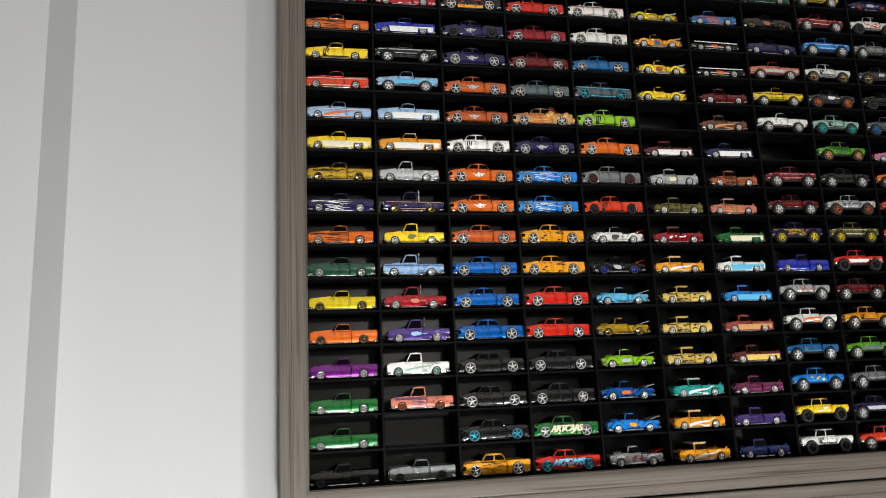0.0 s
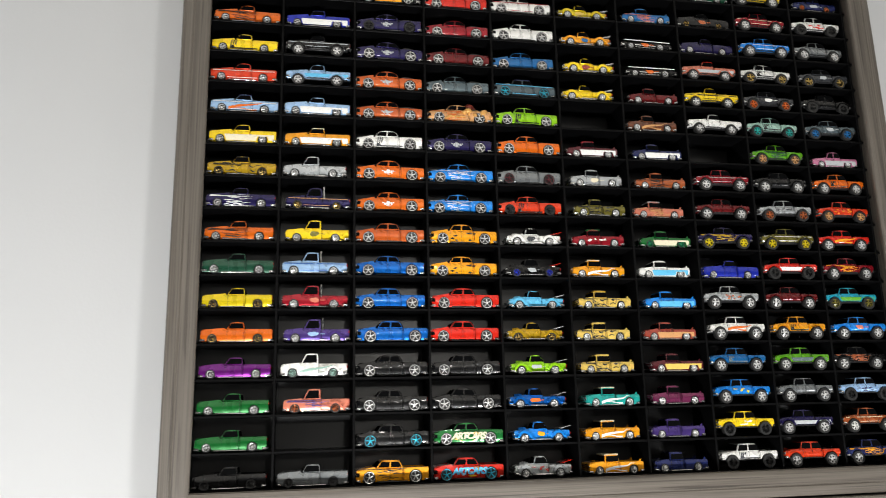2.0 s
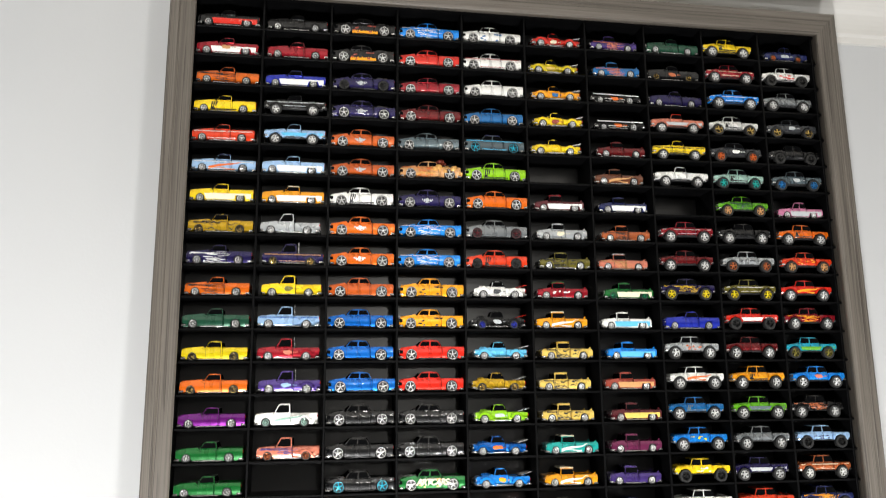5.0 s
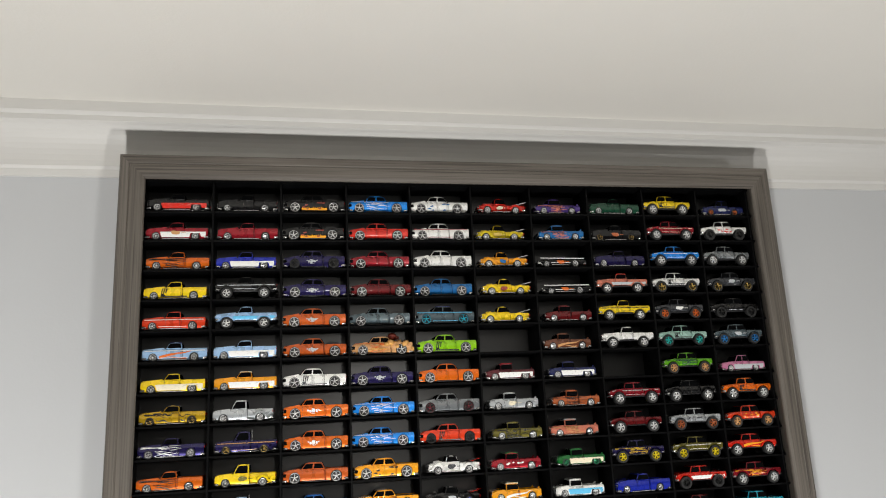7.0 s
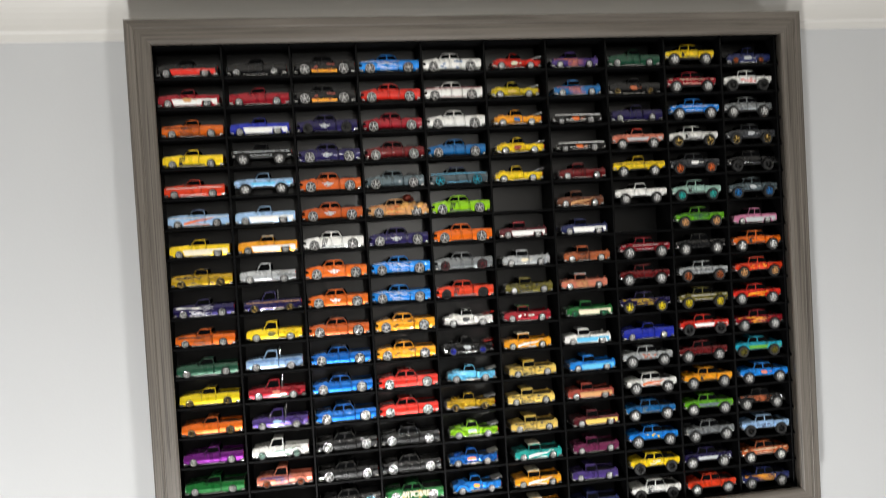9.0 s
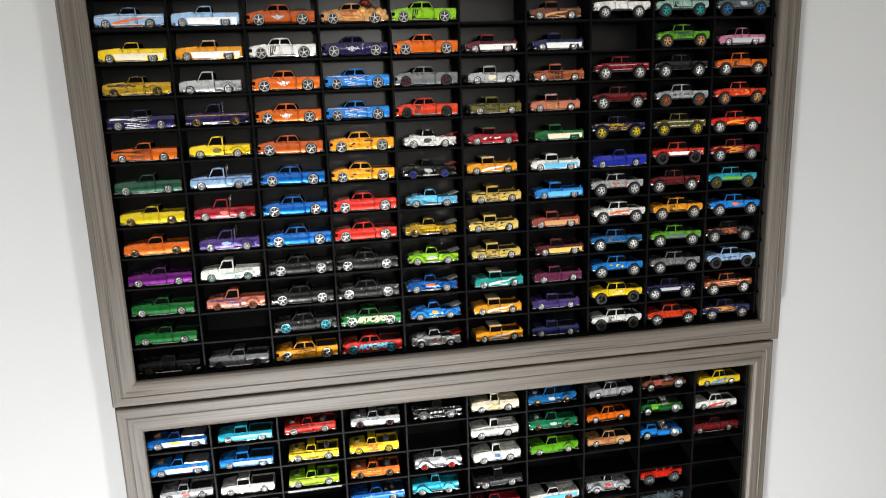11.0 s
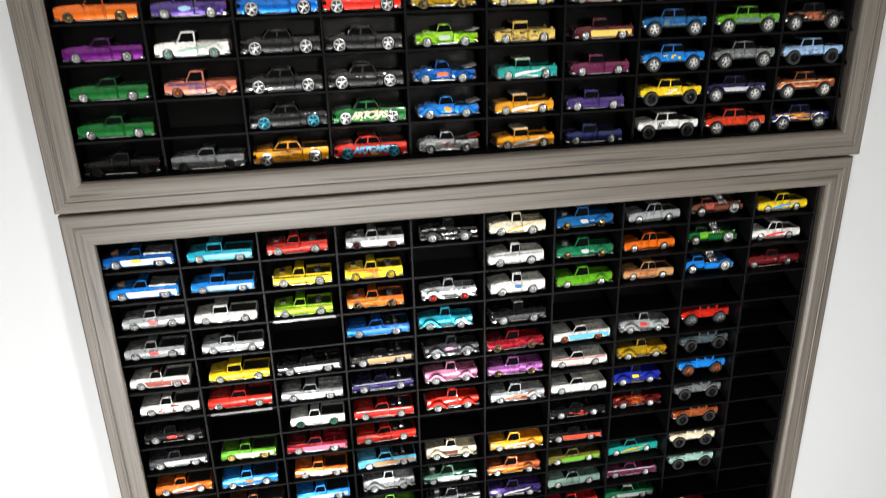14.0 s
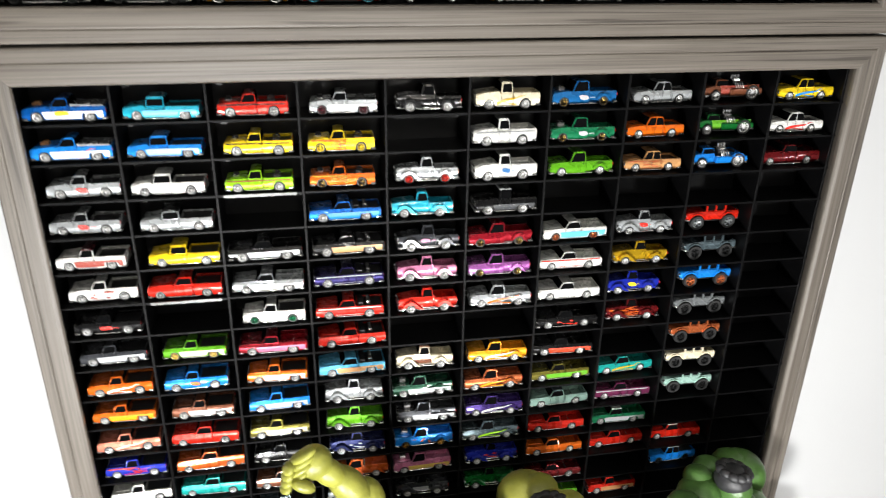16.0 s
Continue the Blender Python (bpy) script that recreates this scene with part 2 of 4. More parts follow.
def crown():
    """Cove moulding run along the north wall, drawn as a profile in y and z."""
    prof = [(0.0, 2.320), (-0.006, 2.320), (-0.008, 2.329), (-0.013, 2.332)]
    prof += [(-0.013 - 0.034 * (1 - math.cos(a)), 2.332 + 0.048 * math.sin(a)) for a in [radians(9 * k) for k in range(1, 11)]]
    prof += [(-0.050, 2.381), (-0.050, 2.388), (-0.057, 2.391), (-0.057, TOP_Z), (0.0, TOP_Z)]
    bm = bmesh.new()
    rings = [[bm.verts.new((x, WALL_Y + y, z)) for y, z in prof] for x in (PIER_X, RIGHT_X)]
    n = len(prof)
    for k in range(n - 1):
        bm.faces.new((rings[0][k], rings[0][k + 1], rings[1][k + 1], rings[1][k]))
    bm.faces.new(rings[0]), bm.faces.new(rings[1][::-1])
    return structure("crown_moulding", bm, TRIM, "white painted cove moulding under the ceiling", "moulding")


crown()


# ---- the display cases ----
INNER_H, PITCH_Z, GRID_Y = 0.6485, 0.03815, 0.0085
# each case: left inner edge, inner width, top inner edge, stile and top rail widths, first divider, divider pitch, how far back each column's trucks stand
UPPER_CASE = dict(x=0.0, w=0.850, z=2.2985, left=0.031, right=0.029, grid=-0.0040, pitch=0.0854, rail=0.031, depth=(0.0025,) * 10)
LOWER_CASE = dict(x=0.001, w=0.8425, z=1.5820, left=0.030, right=0.028, grid=-0.0072, pitch=0.0853, rail=0.0345, depth=(0.007, 0.004, 0.004, 0.004, 0.004, 0.004, 0.008, 0.011, 0.014, 0.010))
RAIL = 0.031


def rail(name, length, width, m, parent, start, end):
    """A mitred frame board: x along it, y inward from the outer edge, z towards the room; start and end are its neighbours' widths."""
    prof = [(0.0, -0.030), (0.0, 0.0054), (0.0007, 0.0068), (0.0022, 0.0075), (0.0108, 0.0074), (0.0116, 0.0070), (0.0119, 0.0063), (0.0125, 0.0063),
            (0.0130, 0.0070), (0.0140, 0.0072), (0.0262, 0.0067), (0.0296, 0.0054), (0.0310, 0.0036), (0.0306, -0.0004), (0.020, -0.030)]
    prof = [(y * width / RAIL, z) for y, z in prof]
    bm = bmesh.new()
    rings = [[bm.verts.new((y * start / width, y, z)) for y, z in prof], [bm.verts.new((length - y * end / width, y, z)) for y, z in prof]]
    n = len(prof)
    for k in range(n):
        bm.faces.new((rings[0][k], rings[0][(k + 1) % n], rings[1][(k + 1) % n], rings[1][k]))
    bm.faces.new(rings[0]), bm.faces.new(rings[1][::-1])
    ob = part(name, bm, WOOD, parent)
    ob.matrix_basis = m
    return ob


def display_case(case, label):
    root = thing("display_case", (case["x"], 0, case["z"]), label, "display case", "wall display cases")
    w, h, r, a, b, t = case["w"], INNER_H, RAIL, case["left"], case["right"], case["rail"]

    def basis(o, ax, ay):
        ax, ay = Vector(ax), Vector(ay)
        az = ax.cross(ay)
        m = Matrix((ax, ay, az)).transposed().to_4x4()
        m.translation = o
        return m

    # every board's z has to point to the room, that is to -y
    rail("frame_rail", w + a + b, t, basis((w + b, 0, t), (-1, 0, 0), (0, 0, -1)), root, b, a)
    rail("frame_rail", w + a + b, r, basis((-a, 0, -h - r), (1, 0, 0), (0, 0, 1)), root, a, b)
    rail("frame_stile", h + t + r, a, basis((-a, 0, t), (0, 0, -1), (1, 0, 0)), root, t, r)
    rail("frame_stile", h + t + r, b, basis((w + b, 0, -h - r), (0, 0, 1), (-1, 0, 0)), root, r, t)
    back, front = 0.0565, GRID_Y + 0.002
    part("back_panel", boxed(-0.018, w + 0.018, back, back + 0.004, -h - 0.018, 0.018), SATIN, root)
    part("side_panel", boxed(-0.0125, -0.0065, front, back - 0.0005, -h - 0.012, 0.012), BLACK, root)
    part("side_panel", boxed(w + 0.0065, w + 0.0125, front, back - 0.0005, -h - 0.012, 0.012), BLACK, root)
    part("top_panel", boxed(-0.006, w + 0.006, front, back - 0.0005, 0.0005, 0.006), BLACK, root)
    part("bottom_panel", boxed(-0.006, w + 0.006, front, back - 0.0005, -h - 0.006, -h + 0.0), BLACK, root)
    slat = mesh_of("divider", boxed(-0.0014, 0.0014, GRID_Y, back - 0.0005, -h, 0.0, 0.0004), BLACK)
    for k in range(1, 11):
        ob = new("divider", slat)
        ob.parent, ob.location = root, (case["grid"] - case["x"] + k * case["pitch"] - (0.002 if k == 10 else 0), 0, 0)
    shelf = mesh_of("shelf", boxed(-0.006, w + 0.006, GRID_Y + 0.001, back - 0.0005, -0.0026, 0.0, 0.0004), BLACK)
    for k in range(1, 17):
        ob = new("shelf", shelf)
        ob.parent, ob.location = root, (0, 0, -k * PITCH_Z)
    return root


display_case(UPPER_CASE, "grey wood framed wall display case nearly full of toy trucks")
display_case(LOWER_CASE, "grey wood framed wall display case with some empty black compartments")

# ---- toy vehicles: all lengths in millimetres until they are placed ----
MM = 0.001


def arc_points(cx, cz, r, a0, a1, n):
    return [(cx + r * math.cos(radians(a0 + (a1 - a0) * k / n)), cz + r * math.sin(radians(a0 + (a1 - a0) * k / n))) for k in range(n + 1)]


def softened(pts, cut):
    """Cuts the corners of a closed outline into short curves."""
    out, n = [], len(pts)
    for k in range(n):
        a, b, c = (Vector(pts[(k + d) % n]) for d in (-1, 0, 1))
        u, v = a - b, c - b
        d = min(cut, u.length * 0.4, v.length * 0.4)
        p, q = b + u.normalized() * d, b + v.normalized() * d
        out += [tuple(p), tuple(p * 0.25 + b * 0.5 + q * 0.25), tuple(q)]
    return out


def slab(bm, pts, half_low, half_high=None, z_low=0, z_high=1, bevel=0.9, y_mid=0.0):
    """An outline in x and z, drawn out across y, its edges rounded; above z_low it may grow narrower."""
    half_high = half_low if half_high is None else half_high
    made = []
    for side in (-1, 1):
        row = []
        for x, z in pts:
            s = max(0.0, min(1.0, (z - z_low) / (z_high - z_low)))
            row.append(bm.verts.new((x, y_mid + side * (half_low + (half_high - half_low) * s), z)))
        made.append(row)
    n = len(pts)
    caps = [bm.faces.new(made[0]), bm.faces.new(made[1][::-1])]
    for k in range(n):
        bm.faces.new((made[0][k], made[0][(k + 1) % n], made[1][(k + 1) % n], made[1][k]))
    if bevel:
        edges = {e for f in caps for e in f.edges}
        bmesh.ops.bevel(bm, geom=list(edges), offset=bevel, segments=3, affect="EDGES", clamp_overlap=True)


def blob(bm, c, r, rot=None, sub=2):
    m = Matrix.LocRotScale(c, Euler([radians(a) for a in rot]) if rot else None, r)
    return bmesh.ops.create_icosphere(bm, subdivisions=sub, radius=1, matrix=m)["verts"]


def tube(bm, points, radius, sides=8):
    """A round bar along a chain of points."""
    rings = []
    for k, p in enumerate(points):
        p = Vector(p)
        ahead = (Vector(points[min(k + 1, len(points) - 1)]) - Vector(points[max(k - 1, 0)])).normalized()
        u = ahead.orthogonal().normalized()
        v = ahead.cross(u)
        rings.append([bm.verts.new(p + radius * (u * math.cos(6.2832 * s / sides) + v * math.sin(6.2832 * s / sides))) for s in range(sides)])
    for a, b in zip(rings, rings[1:]):
        for s in range(sides):
            bm.faces.new((a[s], a[(s + 1) % sides], b[(s + 1) % sides], b[s]))
    bm.faces.new(rings[0]), bm.faces.new(rings[-1][::-1])


# length, half width, sill, hood, belt, roof, front wheel x and radius, rear wheel x and radius, cab from and to, roof from and to, bed rail
KINDS = {
    "q": dict(word="pickup truck", L=75, w=15, sill=1.5, nose=13.4, hood=13.6, belt=13.8, roof=20.4, f=(-25.5, 4.7), r=(22, 4.7), cab=(-12, 8.3), top=(-6.2, 6.8), rail=13.7, doors=1, trim=1),
    "p": dict(word="small pickup truck", L=67, w=14.5, sill=1.9, nose=12.3, hood=12.7, belt=13.0, roof=20.0, f=(-21.5, 4.9), r=(19.5, 4.9), cab=(-12.5, 3.6), top=(-8, 2.4), rail=13.3, doors=1, motor=1, trim=1),
    "g": dict(word="race pickup truck", L=74, w=14.5, sill=1.9, nose=12.3, hood=13.0, belt=13.4, roof=20.4, f=(-24, 5.0), r=(22, 5.0), cab=(-13, 4.8), top=(-6.5, 3.2), rail=13.3, doors=1, cover=1),
    "k": dict(word="stepside pickup truck", L=72, w=14, sill=2.4, nose=13.2, hood=13.8, belt=14.1, roof=23.4, f=(-23.5, 4.9), r=(20.5, 4.9), cab=(-15.5, 4.6), top=(-9, 3.8), rail=13.6, doors=1, step=1, stack=1, trim=1),
    "m": dict(word="lowered crew cab pickup", L=79, w=15.5, sill=1.7, nose=12.9, hood=14.4, belt=14.6, roof=21.4, f=(-25.5, 6.3), r=(25, 6.3), cab=(-19, 11.8), top=(-11.8, 7.2), rail=14.3, doors=2, spoke=1, crew=1, gear=1),
    "w": dict(word="winged vintage pickup", L=67, w=14, sill=2.8, nose=10.8, hood=12.8, belt=13.0, roof=20.2, f=(-21.5, 4.8), r=(19, 4.8), cab=(-12, 7), top=(-8, 3.5), rail=11.6, doors=1, fender=1, wing=1, trim=1),
    "v": dict(word="rounded vintage pickup truck", L=67, w=14.5, sill=3.0, nose=13.4, hood=14.9, belt=15.3, roof=24.0, f=(-20, 5.0), r=(18.5, 5.0), cab=(-9, 7), top=(-5, 5.4), rail=13.6, doors=1, fender=1, trim=1),
    "c": dict(word="classic pickup truck", L=66, w=14.5, sill=1.8, nose=11.8, hood=12.0, belt=12.2, roof=19.9, f=(-21.5, 4.7), r=(20.5, 4.7), cab=(-15, 3.6), top=(-12.8, 2.8), rail=12.0, doors=1, fin=1, trim=1),
    "l": dict(word="lifted off-road pickup", L=73, w=14.2, sill=9.0, nose=16.8, hood=17.8, belt=18.2, roof=25.6, f=(-24, 7.5), r=(23.5, 7.5), cab=(-17.5, 13.5), top=(-12, 10.8), rail=17.6, doors=2, lift=1),
    "x": dict(word="low dragster pickup", L=70, w=14, sill=3.2, nose=7.6, hood=9.0, belt=9.4, roof=12.8, f=(-23, 4.2), r=(19, 4.8), cab=(-12, 6), top=(-4, 3), rail=9.4, doors=1, trim=1),
    "r": dict(word="long coupe utility", L=75, w=15.5, sill=2.0, nose=11.9, hood=12.2, belt=12.5, roof=19.2, f=(-23.5, 4.9), r=(21.5, 4.9), cab=(-14, 7), top=(-7, 4.6), rail=12.3, doors=1, trim=1),
    "h": dict(word="hot rod pickup", L=68, w=12.5, sill=4.4, nose=13.0, hood=14.0, belt=14.4, roof=20.0, f=(-21, 5.6), r=(23, 7.6), cab=(-22, -4.5), top=(-18.5, -6), rail=12.0, doors=1, engine=1),
    "j": dict(word="open-sided off-road pickup", L=66, w=14, sill=9.2, nose=18.0, hood=18.6, belt=19.0, roof=29.4, f=(-20, 8.0), r=(20, 8.0), cab=(-9, 17), top=(-6, 16.5), rail=18.6, doors=2, lift=1),
}

KINDS["s"] = dict(KINDS["p"], motor=0)
KINDS["b"] = dict(KINDS["l"], word="lifted pickup truck", L=76, sill=9.2, nose=17.4, hood=17.7, belt=18.0, rail=17.8, roof=25.2, f=(-24, 6.7), r=(22, 6.7), cab=(-12, 8), top=(-6.5, 6.6), doors=1)
KINDS["t"] = dict(KINDS["s"], word="compact pickup truck", L=66, w=13.5, nose=11.6, hood=12.2, belt=12.6, rail=12.4, roof=20.6, f=(-20.5, 4.7), r=(18.5, 4.7), cab=(-13.5, 9.5), top=(-6.5, 7.8), doors=2)
KINDS["o"] = dict(KINDS["c"], fin=0, L=70, f=(-22.5, 4.7), r=(21.5, 4.7))
KINDS["i"] = dict(KINDS["k"], stack=0)
KINDS["n"] = dict(KINDS["k"], stack=0, blower=1)
KINDS["u"] = dict(KINDS["m"], gear=0)
KINDS["d"] = dict(KINDS["v"], word="tall-nosed vintage pickup truck", fender=0, L=68, w=14, nose=14.8, hood=15.6, belt=15.8, rail=15.4, roof=25.0, sill=3.2, f=(-20, 5.3), r=(18.5, 5.3), cab=(-9, 5.5), top=(-6.4, 4.6))
KINDS["y"] = dict(KINDS["r"], cargo=1)

for kind in KINDS.values():
    # cast bodies stand tall for their length
    for key in ("sill", "nose", "hood", "belt", "roof", "rail"):
        kind[key] *= 1.14
    kind["nose"] += (kind["hood"] - kind["nose"]) * 0.4
    kind["f"], kind["r"] = ((x, r * 1.1) for x, r in (kind["f"], kind["r"]))


def crowned(bm, k):
    """Rounds flat flanks: level cuts, then drawn in towards sill and shoulder."""
    sill, belt, w = k["sill"], k["belt"], k["w"]
    mid, half = sill + (belt - sill) * 0.52, (belt - sill) * 0.5
    for s in (0.16, 0.34, 0.52, 0.70, 0.86):
        bmesh.ops.bisect_plane(bm, geom=bm.verts[:] + bm.edges[:] + bm.faces[:], plane_co=(0, 0, sill + (belt - sill) * s), plane_no=(0, 0, 1))
    for v in bm.verts:
        if abs(v.co.y) > w * 0.62 and sill - 0.5 <= v.co.z <= belt + 0.2:
            u = (v.co.z - mid) / half
            v.co.y -= math.copysign(1.7 * u * u - (0.25 if abs(u - 0.36) < 0.12 else 0.0), v.co.y)


def body_mesh(code, k):
    L, w, sill = k["L"], k["w"], k["sill"]
    x0, x1 = -L / 2, L / 2
    c0, c1 = k["cab"]
    bm = bmesh.new()

    def underside(wheel, left, right):
        """The sill line from right to left, over the wheel's arch."""
        wx, wr = wheel
        R = wr + (1.6 if k.get("lift") else 1.0)
        rise = sill - wr
        half = math.sqrt(max(R * R - rise * rise, 0.1))
        a = math.degrees(math.atan2(rise, half))
        return arc_points(wx, wr, R, a, 180 - a, 10)

    belly_f, belly_r = underside(k["f"], x0, c1), underside(k["r"], c1, x1)
    nose, hood, belt, rail_z = k["nose"], k["hood"], k["belt"], k["rail"]
    fw = w - (4.0 if k.get("fender") else 2.6) if k.get("fender") or k.get("engine") else w
    # nose, hood and the lower cab
    front = [(c1, sill)] + belly_f + [(x0 + 1.6, sill), (x0 + 0.3, sill + 1.0), (x0 - 0.2, sill + 3.2), (x0 + 0.1, nose - 3.0), (x0 + 0.8, nose - 1.2), (x0 + 2.4, nose - 0.1), (x0 + 9, nose + (hood - nose) * 0.55), (c0 - 0.5, hood), (c0, belt), (c1, belt)]
    slab(bm, front, fw, fw - 0.9, belt - 4, belt, 1.3)
    if not (k.get("engine") or code in "xj"):
        slab(bm, softened([(x0 + 3, nose - 1.5), (x0 + 4.5, nose + 0.5), (c0 - 1, hood + 0.75), (c0 - 1, hood - 1.5)], 1.2), w * 0.55, None, 0, 1, 0.6)
    # bed: two walls, floor, bulkhead and tailgate
    bw = w - (3.8 if k.get("fender") else 2.8) if k.get("step") or k.get("fender") else w
    wall = [(x1 - 0.3, sill + 1.2)] + ([(k["r"][0] + k["r"][1] + 2.5, sill)] if not k.get("step") else []) + belly_r + [(c1 + 0.6, sill), (c1 + 0.6, rail_z), (x1 - 0.6, rail_z), (x1, rail_z - 1.5)]
    for side in (-1, 1):
        slab(bm, wall, 1.0, None, 0, 1, 0.5, side * (bw - 1.0))
    floor_z = max(sill + 2.5, rail_z - 9.0)
    ledge = min(rail_z - 1.2, 2 * k["r"][1] + 0.8)
    inner = max(3.0, min(bw - 1.6, k["w"] - (7.0 if k.get("lift") else 5.4)))
    box(bm, c1 + 0.4, x1 - 0.6, -inner, inner, floor_z - 1.2, floor_z)
    for side in (-1, 1):
        box(bm, c1 + 0.4, x1 - 0.6, min(side * (inner - 0.4), side * (bw - 1.6)), max(side * (inner - 0.4), side * (bw - 1.6)), ledge - 0.8, ledge)
        box(bm, c1 + 0.4, x1 - 0.6, side * inner - 0.4, side * inner + 0.4, floor_z - 0.6, ledge - 0.2)
    box(bm, x1 - 1.8, x1 - 0.3, -bw + 1.8, bw - 1.8, sill + 1.5, rail_z - 0.2)
    box(bm, c1 + 0.4, c1 + 1.5, -bw + 1.8, bw - 1.8, sill + 1.5, rail_z - 0.3)
    crowned(bm, k)
    # cab
    t0, t1, roof = *k["top"], k["roof"]
    if code == "j":
        slab(bm, softened([(c0, roof - 1.3), (c0 + 2, roof), (c1 - 1.5, roof), (c1, roof - 1.3)], 0.8), w - 1.6, None, 0, 1, 0.5)
        for px in (c0 + 1.2, (c0 + c1) / 2, c1 - 1.2):
            for side in (-1, 1):
                slab(bm, [(px - 1.0, belt - 0.5), (px - 0.9, roof - 0.8), (px + 0.9, roof - 0.8), (px + 1.0, belt - 0.5)], 0.8, None, 0, 1, 0, side * (w - 2.2))
    else:
        slab(bm, softened([(c0 + 1, belt - 0.8), (t0, roof - 0.3), ((t0 + t1) / 2, roof), (t1, roof - 0.3), (c1 - 0.2, belt - 0.8)], 4.5 if code in "wv" else 2.4 if code == "d" else 2.4 if code in "mu" else 1.9 if code == "l" else 1.3), fw - 0.9, fw - 3.4, belt, roof, 1.4)
    # bulging wings of the older trucks and the stepside's rear wings
    for (wx, wr), wanted in ((k["f"], k.get("fender")), (k["r"], k.get("fender") or k.get("step"))):
        if wanted:
            for side in (-1, 1):
                out = arc_points(wx, wr, wr + 3.1, 168, 8, 10) + [(wx + wr + 5.5, sill)] + arc_points(wx, wr, wr + 0.7, 4, 176, 10)
                if wx < 0:
                    out = arc_points(wx, wr, wr + 3.3, 172, 40, 8) + [(wx + wr + 5, sill + 3), (c0 + 3, sill + 0.6), (c0 + 3, sill - 0.4)] + arc_points(wx, wr, wr + 0.7, 4, 176, 10)
                slab(bm, out, 3.0, None, 0, 1, 1.7, side * (w - 3.0))
    if k.get("lift"):
        for side in (-1, 1):
            for wx, wr in (k["f"], k["r"]):
                ring = arc_points(wx, wr, wr + 2.9, 165, 15, 10) + arc_points(wx, wr, wr + 1.7, 15, 165, 10)
                slab(bm, ring, 0.9, None, 0, 1, 0.3, side * (w - 0.3))
    if k.get("doors") and code not in "j":
        # door handles and sill moulding
        for side in (-1, 1):
            for n in range(k["doors"]):
                hx = c0 + (c1 - c0) * (n + 0.82) / k["doors"] if k["doors"] > 1 else c1 - 4
                box(bm, hx - 1.1, hx + 1.1, side * (fw - 0.2) - 0.25, side * (fw - 0.2) + 0.25, belt - 3.2, belt - 2.6)
    bmesh.ops.scale(bm, vec=(MM, MM, MM), verts=bm.verts)
    return mesh_of(code + "_body", bm, UNDERSIDE, 40)


def window_meshes(code, k):
    """Each pane of the cab: a list of names and meshes."""
    c0, c1 = k["cab"]
    t0, t1, roof, belt = *k["top"], k["roof"], k["belt"]
    fw = (k["w"] - (4.0 if k.get("fender") else 2.6) if k.get("fender") or k.get("engine") else k["w"])
    low, high = belt + 0.35, roof - (2.3 if code in "covd" else 1.9 if code in "muki" else 1.5)

    def done(name, bm):
        bmesh.ops.scale(bm, vec=(MM, MM, MM), verts=bm.verts)
        return name, mesh_of(code + "_" + name, bm, GLASS)

    def y_at(z):
        return (fw - 0.9) - 2.5 * (z - belt) / (roof - belt) + 0.40

    def fx(z):
        return c0 + 1 + (t0 - c0 - 1) * (z - belt) / (roof - belt)

    def rx(z):
        return c1 - 0.2 + (t1 - c1 + 0.2) * (z - belt) / (roof - belt)

    out = []
    if code == "j":
        bm = bmesh.new()
        slab(bm, [(c0 + 1.6, belt), (c0 + 2.2, roof - 1.2), (c1 - 2, roof - 1.2), (c1 - 2, belt)], k["w"] - 4.5, None, 0, 1, 0)
        return [done("cabin_interior", bm)]
    n = k["doors"]
    pillar = 0.5 if code in "muvdkin" else 0.0
    xl, xr = fx(low) + 1.15 + pillar, rx(low) - 1.0 - pillar
    xlt, xrt = fx(high) + 1.2 + pillar, rx(high) - 1.0 - pillar
    for side in (-1, 1):
        for d in range(n):
            a, b = d / n + (0.035 if d else 0), (d + 1) / n - (0.035 if d < n - 1 else 0)
            quad = softened([(xl + (xr - xl) * a, low), (xl + (xr - xl) * b, low), (xlt + (xrt - xlt) * b, high), (xlt + (xrt - xlt) * a, high)], 0.7)
            bm = bmesh.new()
            f, g = ([bm.verts.new((x, side * (y_at(z) + lift), z)) for x, z in quad] for lift in (0.0, -0.7))
            bm.faces.new(f), bm.faces.new(g[::-1])
            for m in range(len(quad)):
                bm.faces.new((f[m], g[m], g[(m + 1) % len(quad)], f[(m + 1) % len(quad)]))
            out.append(done("side_window", bm))
    for name, line, off in (("windshield", fx, -0.5), ("rear_window", rx, 0.5)):
        hw = fw - 2.5
        bm = bmesh.new()
        corners = [(low, -hw), (low, hw), (high, hw - 1.6), (high, -hw + 1.6)]
        f, g = ([bm.verts.new((line(z) + off * s, y, z + 0.2)) for z, y in corners] for s in (1, -0.6))
        bm.faces.new(f), bm.faces.new(g[::-1])
        for m in range(4):
            bm.faces.new((f[m], g[m], g[(m + 1) % 4], f[(m + 1) % 4]))
        out.append(done(name, bm))
    return out


